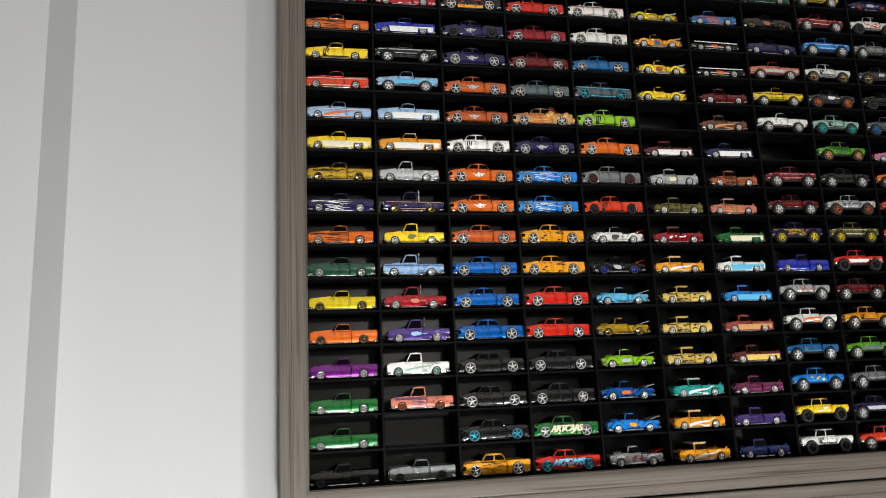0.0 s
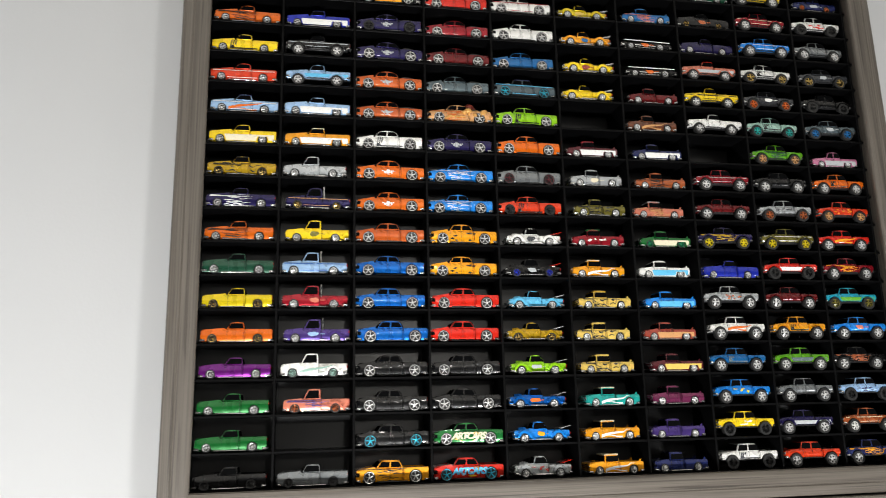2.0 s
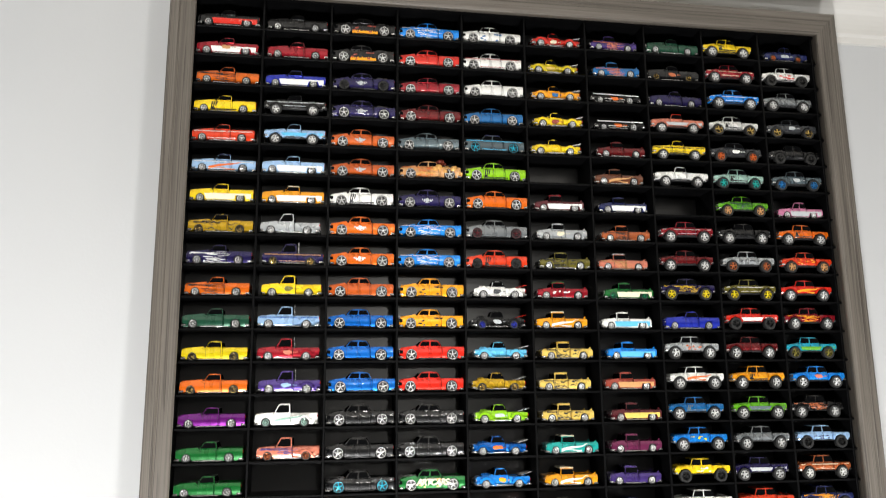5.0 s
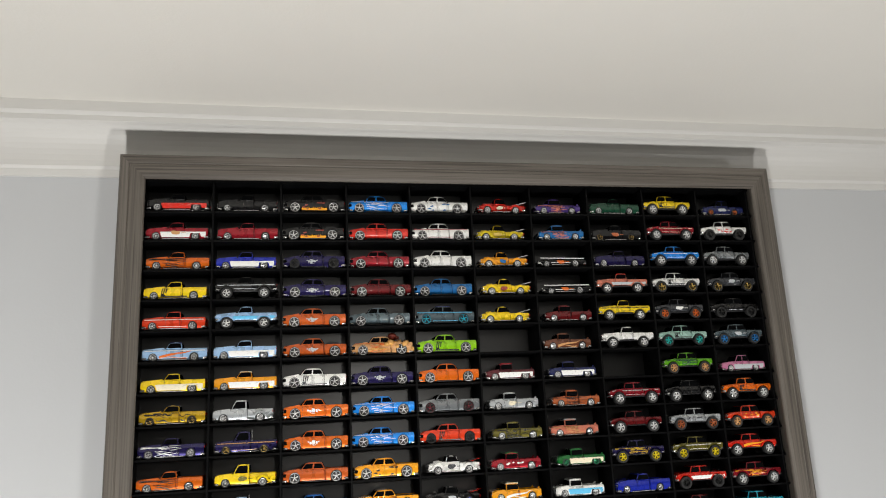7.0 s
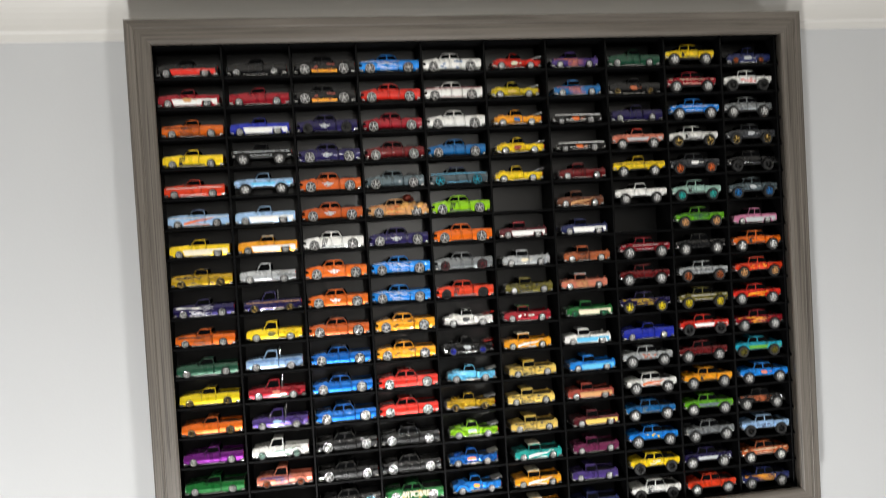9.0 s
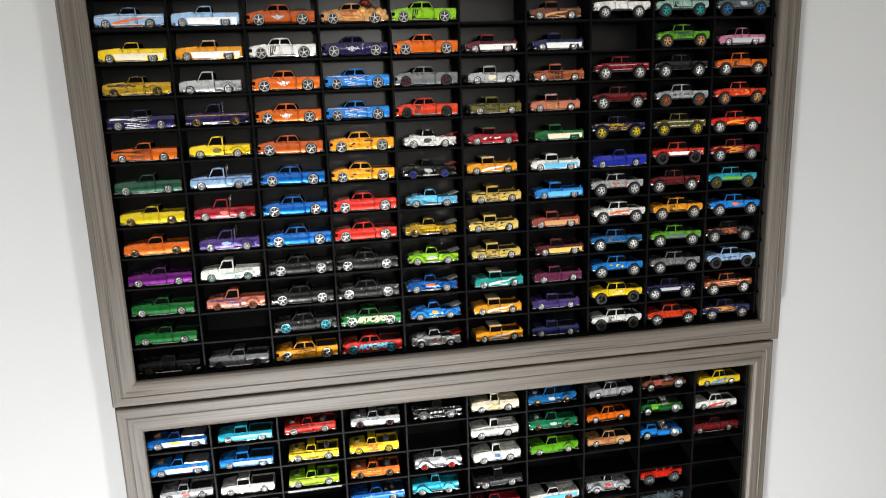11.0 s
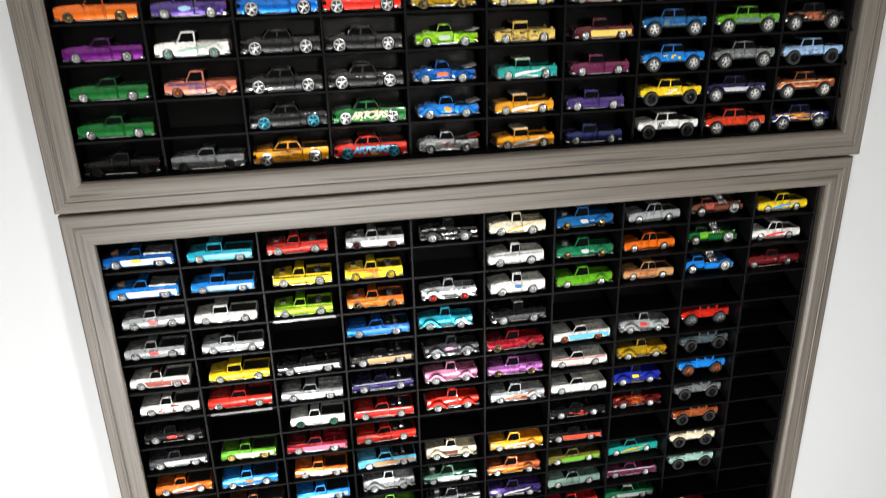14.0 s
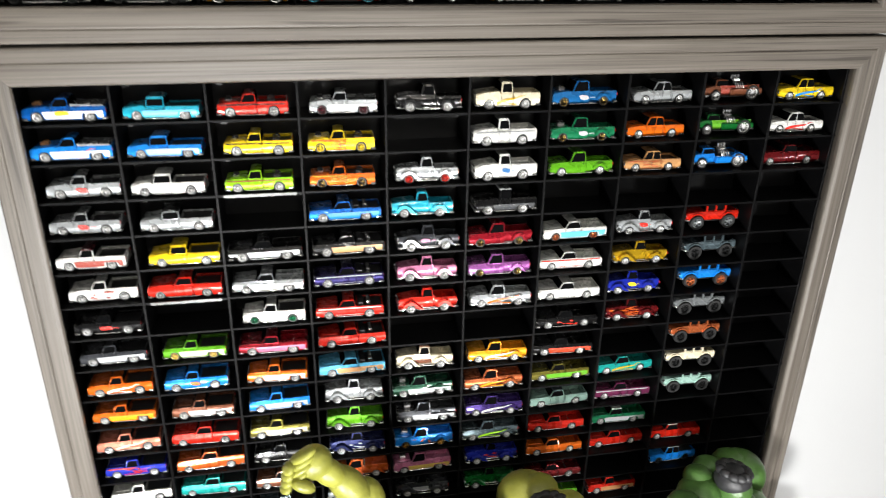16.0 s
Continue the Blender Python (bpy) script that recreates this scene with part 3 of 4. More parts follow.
def bed_shade_mesh(code, k):
    """Black sheets over the bed's floor and inner walls, standing in for the shade inside."""
    bm = bmesh.new()
    c1, x1, rail_z = k["cab"][1], k["L"] / 2, k["rail"]
    bw = k["w"] - (3.8 if k.get("fender") else 2.8) if k.get("step") or k.get("fender") else k["w"]
    z = max(k["sill"] + 2.5, rail_z - 9.0, min(rail_z - 1.2, 2 * k["r"][1] + 0.8)) + 0.25
    a, b, y = c1 + 1.7, x1 - 2.0, bw - 2.15
    box(bm, a, b, -y, y, z, z + 0.3)
    for side in (-1, 1):
        box(bm, a, b, side * y - 0.15, side * y + 0.15, z + 0.3, max(z + 0.5, rail_z - 0.7))
    bmesh.ops.scale(bm, vec=(MM, MM, MM), verts=bm.verts)
    return mesh_of(code + "_liner", bm, UNDERSIDE)


def base_mesh(code, k):
    bm = bmesh.new()
    L, w, s = k["L"], k["w"], k["sill"]
    box(bm, -L / 2 + 3, L / 2 - 3, -w + 4.2, w - 4.2, s - 0.9, s + 1.0, 0.4)
    for side in (-1, 1):
        # a round sill bar that catches the light along the flank
        y, a, b = side * (w - 1.5), k["f"][0] + k["f"][1] + 1.6, k["r"][0] - k["r"][1] - 1.6
        tube(bm, [(a, y * 0.9, s + 0.1), (a + 1.2, y, s), (b - 1.2, y, s), (b, y * 0.9, s + 0.1)], 0.62)
    for wx, wr in (k["f"], k["r"]):
        box(bm, wx - 0.7, wx + 0.7, -w + 3, w - 3, wr - 0.7, wr + 0.7)
        if k.get("lift"):
            box(bm, wx - 2.2, wx + 2.2, -4, 4, wr - 1.6, s)
    bmesh.ops.scale(bm, vec=(MM, MM, MM), verts=bm.verts)
    return mesh_of(code + "_base", bm, CHROME if k.get("trim") else UNDERSIDE, 50)


def bumper_mesh(code, k, rear):
    bm = bmesh.new()
    L, w, s = k["L"], k["w"], k["sill"]
    side = 1 if rear else -1
    x = side * L / 2
    pts = [(-w - 0.1, x - side * 3.6), (-w - 0.2, x - side * 0.4), (-w + 2.2, x + side * 0.7), (w - 2.2, x + side * 0.7), (w + 0.2, x - side * 0.4), (w + 0.1, x - side * 3.6)]
    inner = [(y * 0.94, px - side * 0.9) for y, px in pts]
    z0, z1 = s + 0.5, s + 2.7
    full = [(y * 1.025, px + side * 0.45) for y, px in pts]
    zm = (z0 + z1) / 2
    rows = [[bm.verts.new((px, y, z)) for y, px in line] for line, z in ((pts, z0), (full, zm - 0.45), (full, zm + 0.45), (pts, z1), (inner, z1), (inner, z0))]
    for a in range(6):
        for n in range(5):
            bm.faces.new((rows[a][n], rows[a][n + 1], rows[(a + 1) % 6][n + 1], rows[(a + 1) % 6][n]))
    bmesh.ops.scale(bm, vec=(MM, MM, MM), verts=bm.verts)
    return mesh_of(code + "_bumper", bm, CHROME, 70)


def grille_mesh(code, k):
    bm = bmesh.new()
    L, w, s = k["L"], k["w"], k["sill"]
    x = -L / 2 - 0.25
    hw = w * (0.45 if k.get("fender") else 0.62)
    z0, z1 = s + 3.4, k["nose"] - 2.0
    for n in range(4):
        z = z0 + (z1 - z0) * n / 3
        box(bm, x, x + 0.9, -hw, hw, z - 0.35, z + 0.35)
    bmesh.ops.scale(bm, vec=(MM, MM, MM), verts=bm.verts)
    return mesh_of(code + "_grille", bm, CHROME)


def lathe(bm, prof, sides):
    rings = [[bm.verts.new((r * math.cos(6.28319 * s / sides), y, r * math.sin(6.28319 * s / sides))) for s in range(sides)] for r, y in prof]
    for a, b in zip(rings, rings[1:]):
        for s in range(sides):
            bm.faces.new((a[s], a[(s + 1) % sides], b[(s + 1) % sides], b[s]))
    return rings


def tyre_mesh(radius, width):
    bm = bmesh.new()
    q = 0.56 if width > 5 else 0.66
    rings = lathe(bm, [(radius * q, width / 2), (radius * 0.95, width / 2), (radius, width * 0.3), (radius, -width * 0.3), (radius * 0.95, -width / 2), (radius * q, -width / 2), (radius * q, -width * 0.1)], 20)
    bm.faces.new(rings[-1])
    bmesh.ops.scale(bm, vec=(MM, MM, MM), verts=bm.verts)
    return mesh_of("tyre", bm, RUBBER, 40)


def rim_mesh(radius, width, spokes, chunky):
    """A bright ring with dished spokes, open to the dark behind."""
    bm = bmesh.new()
    R = radius * (0.64 if chunky else 0.87 if spokes == 5 else 0.70)
    face = -width / 2
    lathe(bm, [(R, -width * 0.42), (R * 0.99, face - 0.12), (R * 0.90, face - 0.02), (R * 0.83, -width * 0.24)], 20)
    hub = lathe(bm, [(R * 0.22, -width * 0.2), (R * 0.20, face - 0.15), (R * 0.08, face - 0.5)], 8)
    bm.faces.new(hub[-1])
    wide = 0.15 if chunky else 0.09 if spokes == 5 else 0.06
    for n in range(spokes):
        a = 6.28319 * (n + 0.3) / spokes
        vs = []
        for r, hw, y in ((R * 0.14, wide * R * 0.8, face - 0.25), (R * 0.92, wide * R * 1.25, face + 0.45)):
            for s in (-1, 1):
                for dy in (0, 0.9):
                    vs.append(bm.verts.new((r * math.cos(a) - s * hw * math.sin(a), y + dy + 0.12 * s, r * math.sin(a) + s * hw * math.cos(a))))
        for f in ((0, 2, 6, 4), (0, 4, 5, 1), (2, 3, 7, 6), (4, 6, 7, 5)):
            bm.faces.new([vs[i] for i in f])
    bmesh.ops.scale(bm, vec=(MM, MM, MM), verts=bm.verts)
    return mesh_of("rim", bm, CHROME, 30)


def extra_parts(code, k):
    """Stacks, engines, wings and loads: names, meshes and their own materials (None takes the body's paint)."""
    c0, c1 = k["cab"]
    rail_z, L, w = k["rail"], k["L"], k["w"]
    out = []

    def done(name, bm, material):
        bmesh.ops.scale(bm, vec=(MM, MM, MM), verts=bm.verts)
        out.append((name, mesh_of(code + "_" + name, bm, material or UNDERSIDE, 35), material))

    def bar(name, points, radius, material, sides=8):
        bm = bmesh.new()
        tube(bm, points, radius, sides)
        done(name, bm, material)

    def block(name, material, *size):
        done(name, boxed(*size), material)

    if k.get("stack"):
        for side in (-1, 1):
            bar("exhaust_pipe", [(c1 + 2.0, side * (w - 4.2), 9), (c1 + 2.0, side * (w - 4.2), k["roof"] + 1.5)], 0.8, CHROME)
    if k.get("engine"):
        block("engine_block", UNDERSIDE, 0, 12, -5, 5, 10, 18.0, 0.5)
        block("blower", CHROME, 1.5, 10.5, -4, 4, 18.0, 22.5, 0.5)
        for n in range(3):
            bar("intake", [(2.4 + 3.6 * n, 0, 22), (2.4 + 3.6 * n, 0, 26.5)], 1.5, CHROME)
        for side in (-1, 1):
            for n in range(4):
                bar("header_pipe", [(1.5 + 2.8 * n, side * 4, 20), (2.2 + 2.8 * n, side * 9, 19), (3.5 + 2.8 * n, side * 10.5, 14)], 0.7, CHROME, 6)
    if k.get("blower"):
        block("blower", SILVER, -27, -19.5, -4, 4, k["hood"] - 1, k["hood"] + 3.4, 0.7)
        for n in range(2):
            bar("intake", [(-25.2 + 3.8 * n, 0, k["hood"] + 3), (-25.2 + 3.8 * n, 0, k["hood"] + 5.4)], 1.5, UNDERSIDE)
    if k.get("motor"):
        x = (-L / 2 + c0) / 2
        block("engine", CHROME, x - 3.2, x + 3.2, -4.5, 4.5, k["hood"], k["hood"] + 2.4, 0.6)
        block("air_scoop", UNDERSIDE, x - 2.2, x + 2.4, -3.2, 3.2, k["hood"] + 2.4, k["hood"] + 4.0, 0.6)
        bm = bmesh.new()
        rings = lathe(bm, [(2.4, -1.6), (4.0, -1.8), (4.4, 0), (4.0, 1.8), (2.4, 1.6)], 16)
        bm.faces.new(rings[0]), bm.faces.new(rings[-1][::-1])
        bmesh.ops.translate(bm, vec=(k["r"][0] - 2, 0, rail_z - 0.4), verts=bm.verts)
        done("spare_wheel", bm, CHROME)
    if k.get("cover"):
        bm = bmesh.new()
        slab(bm, softened([(c1 + 1, rail_z - 1), (c1 + 1, rail_z + 2.2), (L / 2 - 2, rail_z + 1.2), (L / 2 - 2, rail_z - 1)], 0.8), w - 2.2, None, 0, 1, 0.5)
        done("bed_cover", bm, paint("silver"))
        x = -L / 2 + 11
        bm = bmesh.new()
        slab(bm, softened([(x - 4, k["hood"] - 0.5), (x - 3.4, k["hood"] + 2.6), (x + 1, k["hood"] + 4.2), (x + 4, k["hood"] + 3.6), (x + 4.6, k["hood"] - 0.5)], 1.2), 3.6, None, 0, 1, 0.8)
        done("hood_scoop", bm, paint("tan"))
    if k.get("fin"):
        for side in (-1, 1):
            bm = bmesh.new()
            slab(bm, [(L / 2 - 5.6, rail_z - 0.2), (L / 2 - 3.2, rail_z + 2.3), (L / 2 - 2.0, rail_z + 2.5), (L / 2 - 2.4, rail_z - 0.2)], 0.5, None, 0, 1, 0.1, side * (w - 2.6))
            done("rear_fin", bm, None)
    if k.get("wing"):
        for side in (-1, 1):
            bar("wing_strut", [(L / 2 - 12, side * 6, rail_z - 2), (L / 2 - 5, side * 6, rail_z + 2.6)], 0.5, CHROME, 6)
        bm = bmesh.new()
        slab(bm, [(L / 2 - 12, rail_z + 1.0), (L / 2 + 2, rail_z + 4.4), (L / 2 + 2, rail_z + 5.0), (L / 2 - 12, rail_z + 1.7)], 9, None, 0, 1, 0.2)
        done("rear_wing", bm, SILVER)
        bm = bmesh.new()
        slab(bm, softened([(c0 - 14, k["hood"] - 0.8), (c0 - 13.4, k["hood"] + 2.2), (c0 - 6, k["hood"] + 2.6), (c0 - 3, k["hood"] - 0.2)], 0.8), 3.4, None, 0, 1, 0.7)
        done("hood_scoop", bm, None)
    if k.get("cargo"):
        block("toolbox", UNDERSIDE, c1 + 2, c1 + 8, -10, 10, rail_z - 2, rail_z + 2.6, 0.6)
        bm = bmesh.new()
        rings = lathe(bm, [(1.2, -8), (2.6, -7.6), (2.6, 7.6), (1.2, 8)], 14)
        bm.faces.new(rings[0]), bm.faces.new(rings[-1][::-1])
        bmesh.ops.translate(bm, vec=(c1 + 14, 0, rail_z + 0.6), verts=bm.verts)
        done("chrome_tank", bm, CHROME)
    if k.get("crew"):
        # dark wrap-round lamps at the nose corners
        for side in (-1, 1):
            y = side * (w - 0.55)
            block("lamp_surround", GLASS, -L / 2 - 0.15, -L / 2 + 3.6, y - 0.8, y + 0.8, k["nose"] - 7.4, k["nose"] - 3.4, 0.5)
    if k.get("gear"):
        # a dark spoiler and gear heaped in the bed
        bm = bmesh.new()
        slab(bm, softened([(c1 + 1.5, rail_z - 3), (c1 + 4.0, rail_z + 2.6), (c1 + 8.0, rail_z + 4.4), (c1 + 12.0, rail_z + 2.8), (c1 + 18.0, rail_z + 3.6), (c1 + 20.0, rail_z - 3)], 1.4), 9.5, None, 0, 1, 0.8)
        done("bed_load", bm, UNDERSIDE)
    if code in "lb":
        block("bed_box", UNDERSIDE, c1 + 3.5, c1 + 14, -9, 9, rail_z - 5.5, rail_z + 0.6, 1.0)
        bar("roll_bar", [(c1 + 13, -11, rail_z - 2), (c1 + 15, -10.5, rail_z + 2.4), (c1 + 15, 10.5, rail_z + 2.4), (c1 + 13, 11, rail_z - 2)], 0.5, UNDERSIDE, 6)
    return out


def seam_mesh(code, k):
    """The dark gap round each door on the flank that faces the room."""
    bm = bmesh.new()
    c0, c1 = k["cab"]
    fw = k["w"] - (4.0 if k.get("fender") else 2.6) if k.get("fender") or k.get("engine") else k["w"]
    z0, z1, n = k["sill"] + 1.0, k["belt"] - 0.3, k["doors"]
    left = max(c0 + 2.0, k["f"][0] + k["f"][1] + 2.0)
    xs = [left + (c1 - 1.6 - left) * d / n for d in range(n + 1)]
    y = -fw - 0.10
    bars = [(x - 0.09, x + 0.09, z0, z1) for x in xs] + [(xs[0] + 0.09, xs[-1] - 0.09, z0, z0 + 0.18)]
    for xa, xb, za, zb in bars:
        box(bm, xa, xb, y, y + 0.5, za, zb)
    crowned(bm, dict(k, w=fw))
    bmesh.ops.scale(bm, vec=(MM, MM, MM), verts=bm.verts)
    return mesh_of(code + "_seam", bm, UNDERSIDE)


def finished(bm, k, fw, style):
    crowned(bm, dict(k, w=fw))
    bmesh.ops.scale(bm, vec=(MM, MM, MM), verts=bm.verts)
    return mesh_of(style, bm, RUBBER)


def graphic_mesh(code, k, style, variant, proud=0.0):
    """Printed decoration on the flank that faces the room: thin raised shapes."""
    rnd = random.Random(31 * variant + len(style))
    bm = bmesh.new()
    fw = k["w"] - (4.0 if k.get("fender") else 2.6) if k.get("fender") or k.get("engine") else k["w"]
    y = -fw - 0.12 - proud
    xa, xb = k["f"][0] + k["f"][1] + 1.6, k["r"][0] - k["r"][1] - 1.6
    z0, z1 = k["sill"] + 0.9, k["belt"] - 1.2
    x0, x1 = -k["L"] / 2 + 2.5, k["L"] / 2 - 2.5
    zt = max(k["f"][1], k["r"][1]) * 2 + 1.3

    def flat(pts):
        f = [bm.verts.new((x, y, z)) for x, z in pts]
        g = [bm.verts.new((x, y + 0.4, z)) for x, z in pts]
        bm.faces.new(f)
        for n in range(len(pts)):
            bm.faces.new((f[n], f[(n + 1) % len(pts)], g[(n + 1) % len(pts)], g[n]))

    def free(x, z):
        """Keeps a point off the wheel arches."""
        return (x, z if xa < x < xb else max(z, zt + 0.1 * (z - z0) / (z1 - z0)))

    def lick(xs, xe, zs, ze, half, wave):
        """A tongue that starts broad and runs out to a point."""
        up, low = [], []
        for n in range(9):
            u = n / 8
            zc = zs + (ze - zs) * u + wave * math.sin(u * 6.0)
            h = half * (1 - u) ** 0.7 + 0.03
            x = xs + (xe - xs) * u
            zc = max(z0 + h, min(z1 - h, zc))
            if not xa < x < xb:
                zc = max(zc, zt + h)
            up.append((x, zc + h)), low.append((x, zc - h))
        flat(up + low[::-1])

    if style == "stripe":
        zs = max(zt, z1 - 2.2)
        flat([(x0, zs), (x1, zs - 0.1), (x1, zs + 0.9), (x0, zs + 0.9)])
        flat([(xa, z0 + 1.4), (xb, z0 + 1.4), (xb, z0 + 1.9), (xa, z0 + 1.9)])
    elif style == "lower":
        zm = max(z0 + (z1 - z0) * 0.55, zt - 1.6)
        wr, ax = k["r"][1] + 1.3, k["r"][0]
        over = [p for p in arc_points(ax, k["r"][1], wr, 170, 10, 8) if z0 + 0.5 < p[1] < zm - 0.4]
        flat([(xa, z0 + 0.8), (xb, z0 + 0.8)] + over + [(ax + wr + 0.8, z0 + 1.2), (x1, z0 + 1.6), (x1, zm + 0.3), (xa, zm + 0.3), (xa - 2, zm)])
    elif style == "swoosh":
        lick(xa + 0.5, xb + 8, z0 + 2.0, z1 - 0.8, 1.7, 0.8)
        lick(xb - 2, xa + 8, z0 + 1.0, z0 + 2.6, 0.8, -0.4)
    elif style == "flames":
        for n in range(6):
            lick(x0 + rnd.uniform(0, 3), rnd.uniform(xa + 4, xb), zt + 0.3 + 0.3 * n, zt + rnd.uniform(0, 1.4), 0.28, 0.35)
        for n in range(13):
            zs = z0 + (z1 - z0) * (n + 0.5) / 13
            xs = rnd.uniform(xa, xa + 18)
            lick(xs, xs + rnd.uniform(9, 19), zs, zs + rnd.uniform(-1.6, 1.6), rnd.uniform(0.22, 0.42), rnd.uniform(0.35, 0.9) * rnd.choice((-1, 1)))
    elif style == "badge":
        if k.get("crew"):
            cx, cz = (xa + xb) / 2 - 3, (z0 + z1) / 2 + 0.6
            for px, pz, rx, rz in ((0, 0.2, 2.6, 2.6), (-3.8, -0.3, 1.6, 1.9), (3.8, -0.3, 1.6, 1.9), (-6.3, 0.8, 1.2, 0.8), (6.3, 0.8, 1.2, 0.8), (0, -3.0, 3.2, 0.5)):
                jag = [rnd.uniform(0.6, 1.15) for _ in range(14)]
                flat([(cx + px + rx * g * math.cos(b), cz + pz + rz * g * math.sin(b)) for b, g in zip([0.4488 * m for m in range(14)], jag)])
            return finished(bm, k, fw, style)
        cx, cz = (xa + xb) / 2 + rnd.uniform(-3, 1), (z0 + z1) / 2 + 0.5
        rx, rz, lean = rnd.uniform(4.0, 6.0), rnd.uniform(2.2, 3.0), rnd.uniform(-0.25, 0.35)
        jag = [rnd.uniform(0.78, 1.12) for _ in range(14)]
        ring = [(rx * g * math.copysign(abs(math.cos(b)) ** 0.7, math.cos(b)), rz * g * math.copysign(abs(math.sin(b)) ** 0.7, math.sin(b))) for b, g in zip([0.4488 * m for m in range(14)], jag)]
        flat([(cx + px + lean * pz, min(z1, max(z0, cz + pz))) for px, pz in ring])
        for m in range(3):
            px = cx + rx * 1.3 + 1.9 * m
            if px + 1.5 < xb:
                flat([(px, cz - 0.5), (px + 1.3, cz - 0.5), (px + 1.7, cz + 0.4), (px + 0.4, cz + 0.4)])
    elif style == "blot":
        for n in range(7):
            cx, cz = rnd.uniform(xa + 2.5, xb - 2.5), rnd.uniform(z0 + 1.5, z1 - 1.2)
            rx, rz, turn = rnd.uniform(1.2, 3.8), rnd.uniform(0.5, 1.3), rnd.uniform(-0.5, 0.5)
            jag = [rnd.uniform(0.6, 1.1) for _ in range(10)]
            flat([(cx + rx * j * math.cos(a) - rz * 0.4 * j * math.sin(a) * turn, cz + rz * j * math.sin(a) + rx * 0.35 * turn * j * math.cos(a)) for a, j in zip([0.62832 * m for m in range(10)], jag)])
    elif style == "slash":
        for n in range(3):
            x = xa + 1.5 + n * 2.6
            flat([(x, z0 + 3.4 + n), (x + 1.3, z0 + 3.4 + n), (x + 3.0, z1 - 0.5), (x + 1.4, z1 - 0.5)])
        flat([(xa + 1, z0 + 0.8), (xb - 1, z0 + 0.8), (xb - 1, z0 + 2.0), (xa + 7, z0 + 2.0), (xa + 5, z0 + 4.6), (xa + 2, z0 + 4.6)])
    elif style == "heat":
        # a band along the sill that breaks up into tongues
        top = [(xa + (xb - xa) * n / 24, z0 + 2.4 + (rnd.uniform(0.2, 2.2) if n % 2 else 0.0)) for n in range(25)]
        flat([(xa, z0), (xb, z0)] + top[::-1])
    elif style == "tribal":
        for n in range(12):
            xs = rnd.uniform(x0, xb - 4)
            zs = rnd.uniform(z0 + 0.8, z1 - 0.4)
            lick(xs, xs + rnd.uniform(8, 15), zs, zs + rnd.uniform(-2.5, 2.5), rnd.uniform(0.55, 1.0), rnd.choice((-1.5, 1.5)))
    return finished(bm, k, fw, style)


def roof_mesh(code, k):
    """The cab's roof in a paint of its own, lying on the cab."""
    t0, t1, roof = *k["top"], k["roof"]
    fw = k["w"] - (4.0 if k.get("fender") else 2.6) if k.get("fender") or k.get("engine") else k["w"]
    bm = bmesh.new()
    slab(bm, softened([(t0 - 1.2, roof - 1.7), (t0 - 0.1, roof + 0.1), (t1 + 0.3, roof + 0.1), (t1 + 0.5, roof - 1.7)], 0.9), fw - 2.7, fw - 3.2, roof - 1.7, roof, 0.6)
    bmesh.ops.scale(bm, vec=(MM, MM, MM), verts=bm.verts)
    return mesh_of(code + "_roof", bm, UNDERSIDE, 40)


def light_mesh(rear):
    bm = bmesh.new()
    if rear:
        box(bm, -0.3, 0.5, -0.9, 0.9, -1.5, 1.5, 0.2)
    else:
        rings = lathe(bm, [(1.7, 0.5), (1.65, -0.2), (1.2, -0.5), (0.5, -0.65)], 12)
        bm.faces.new(rings[-1])
        bmesh.ops.rotate(bm, verts=bm.verts, matrix=Matrix.Rotation(radians(-90), 3, "Z"))
    bmesh.ops.scale(bm, vec=(MM, MM, MM), verts=bm.verts)
    return mesh_of("lamp", bm, TAIL if rear else CHROME, 40)


STORE = {}


def stored(key, make):
    if key not in STORE:
        STORE[key] = make()
    return STORE[key]


def child(name, me, parent, material, place=(0, 0, 0), turn=0.0):
    ob = new(name, me)
    ob.parent, ob.location = parent, place
    ob.rotation_euler = (0, 0, turn)
    if material:
        ob.material_slots[0].link = "OBJECT"
        ob.material_slots[0].material = material
    return ob


STYLE_WORDS = {"stripe": "side stripe", "lower": "lower flanks", "swoosh": "swoosh", "flames": "flames", "badge": "badge", "blot": "splashes", "slash": "slashes", "tribal": "tribal swirls", "art": "lettering", "heat": "flame band"}


def lump_mesh():
    """A swirl of cast flames heaped over the bed and rear wheel."""
    rnd = random.Random(8)
    bm = bmesh.new()
    for n in range(34):
        u = n / 33
        c = Vector((1 + 40 * u, rnd.uniform(-15, 2), 11.5 + 5 * math.sin(u * 4.2) + rnd.uniform(-6, 3.5) * (0.4 + 0.6 * math.sin(3.14 * u)))) * MM
        blob(bm, c, Vector((rnd.uniform(3, 6.5), rnd.uniform(3, 5), rnd.uniform(2.2, 4.6))) * MM, (0, rnd.uniform(-50, 50), 0))
    for n in range(6):
        blob(bm, Vector((-16 + 4 * n, -14.4, 6 + rnd.uniform(-1, 3))) * MM, Vector((4.2, 2.2, 1.5)) * MM, (0, rnd.uniform(-30, 10), 0))
    return mesh_of("lump", bm, UNDERSIDE, 60)


def ball_mesh():
    bm = bmesh.new()
    blob(bm, Vector((14, -2, 25)) * MM, Vector((6.5, 6, 5.5)) * MM)
    blob(bm, Vector((20, -1, 23)) * MM, Vector((3.5, 4, 3)) * MM)
    return mesh_of("ball", bm, UNDERSIDE, 60)


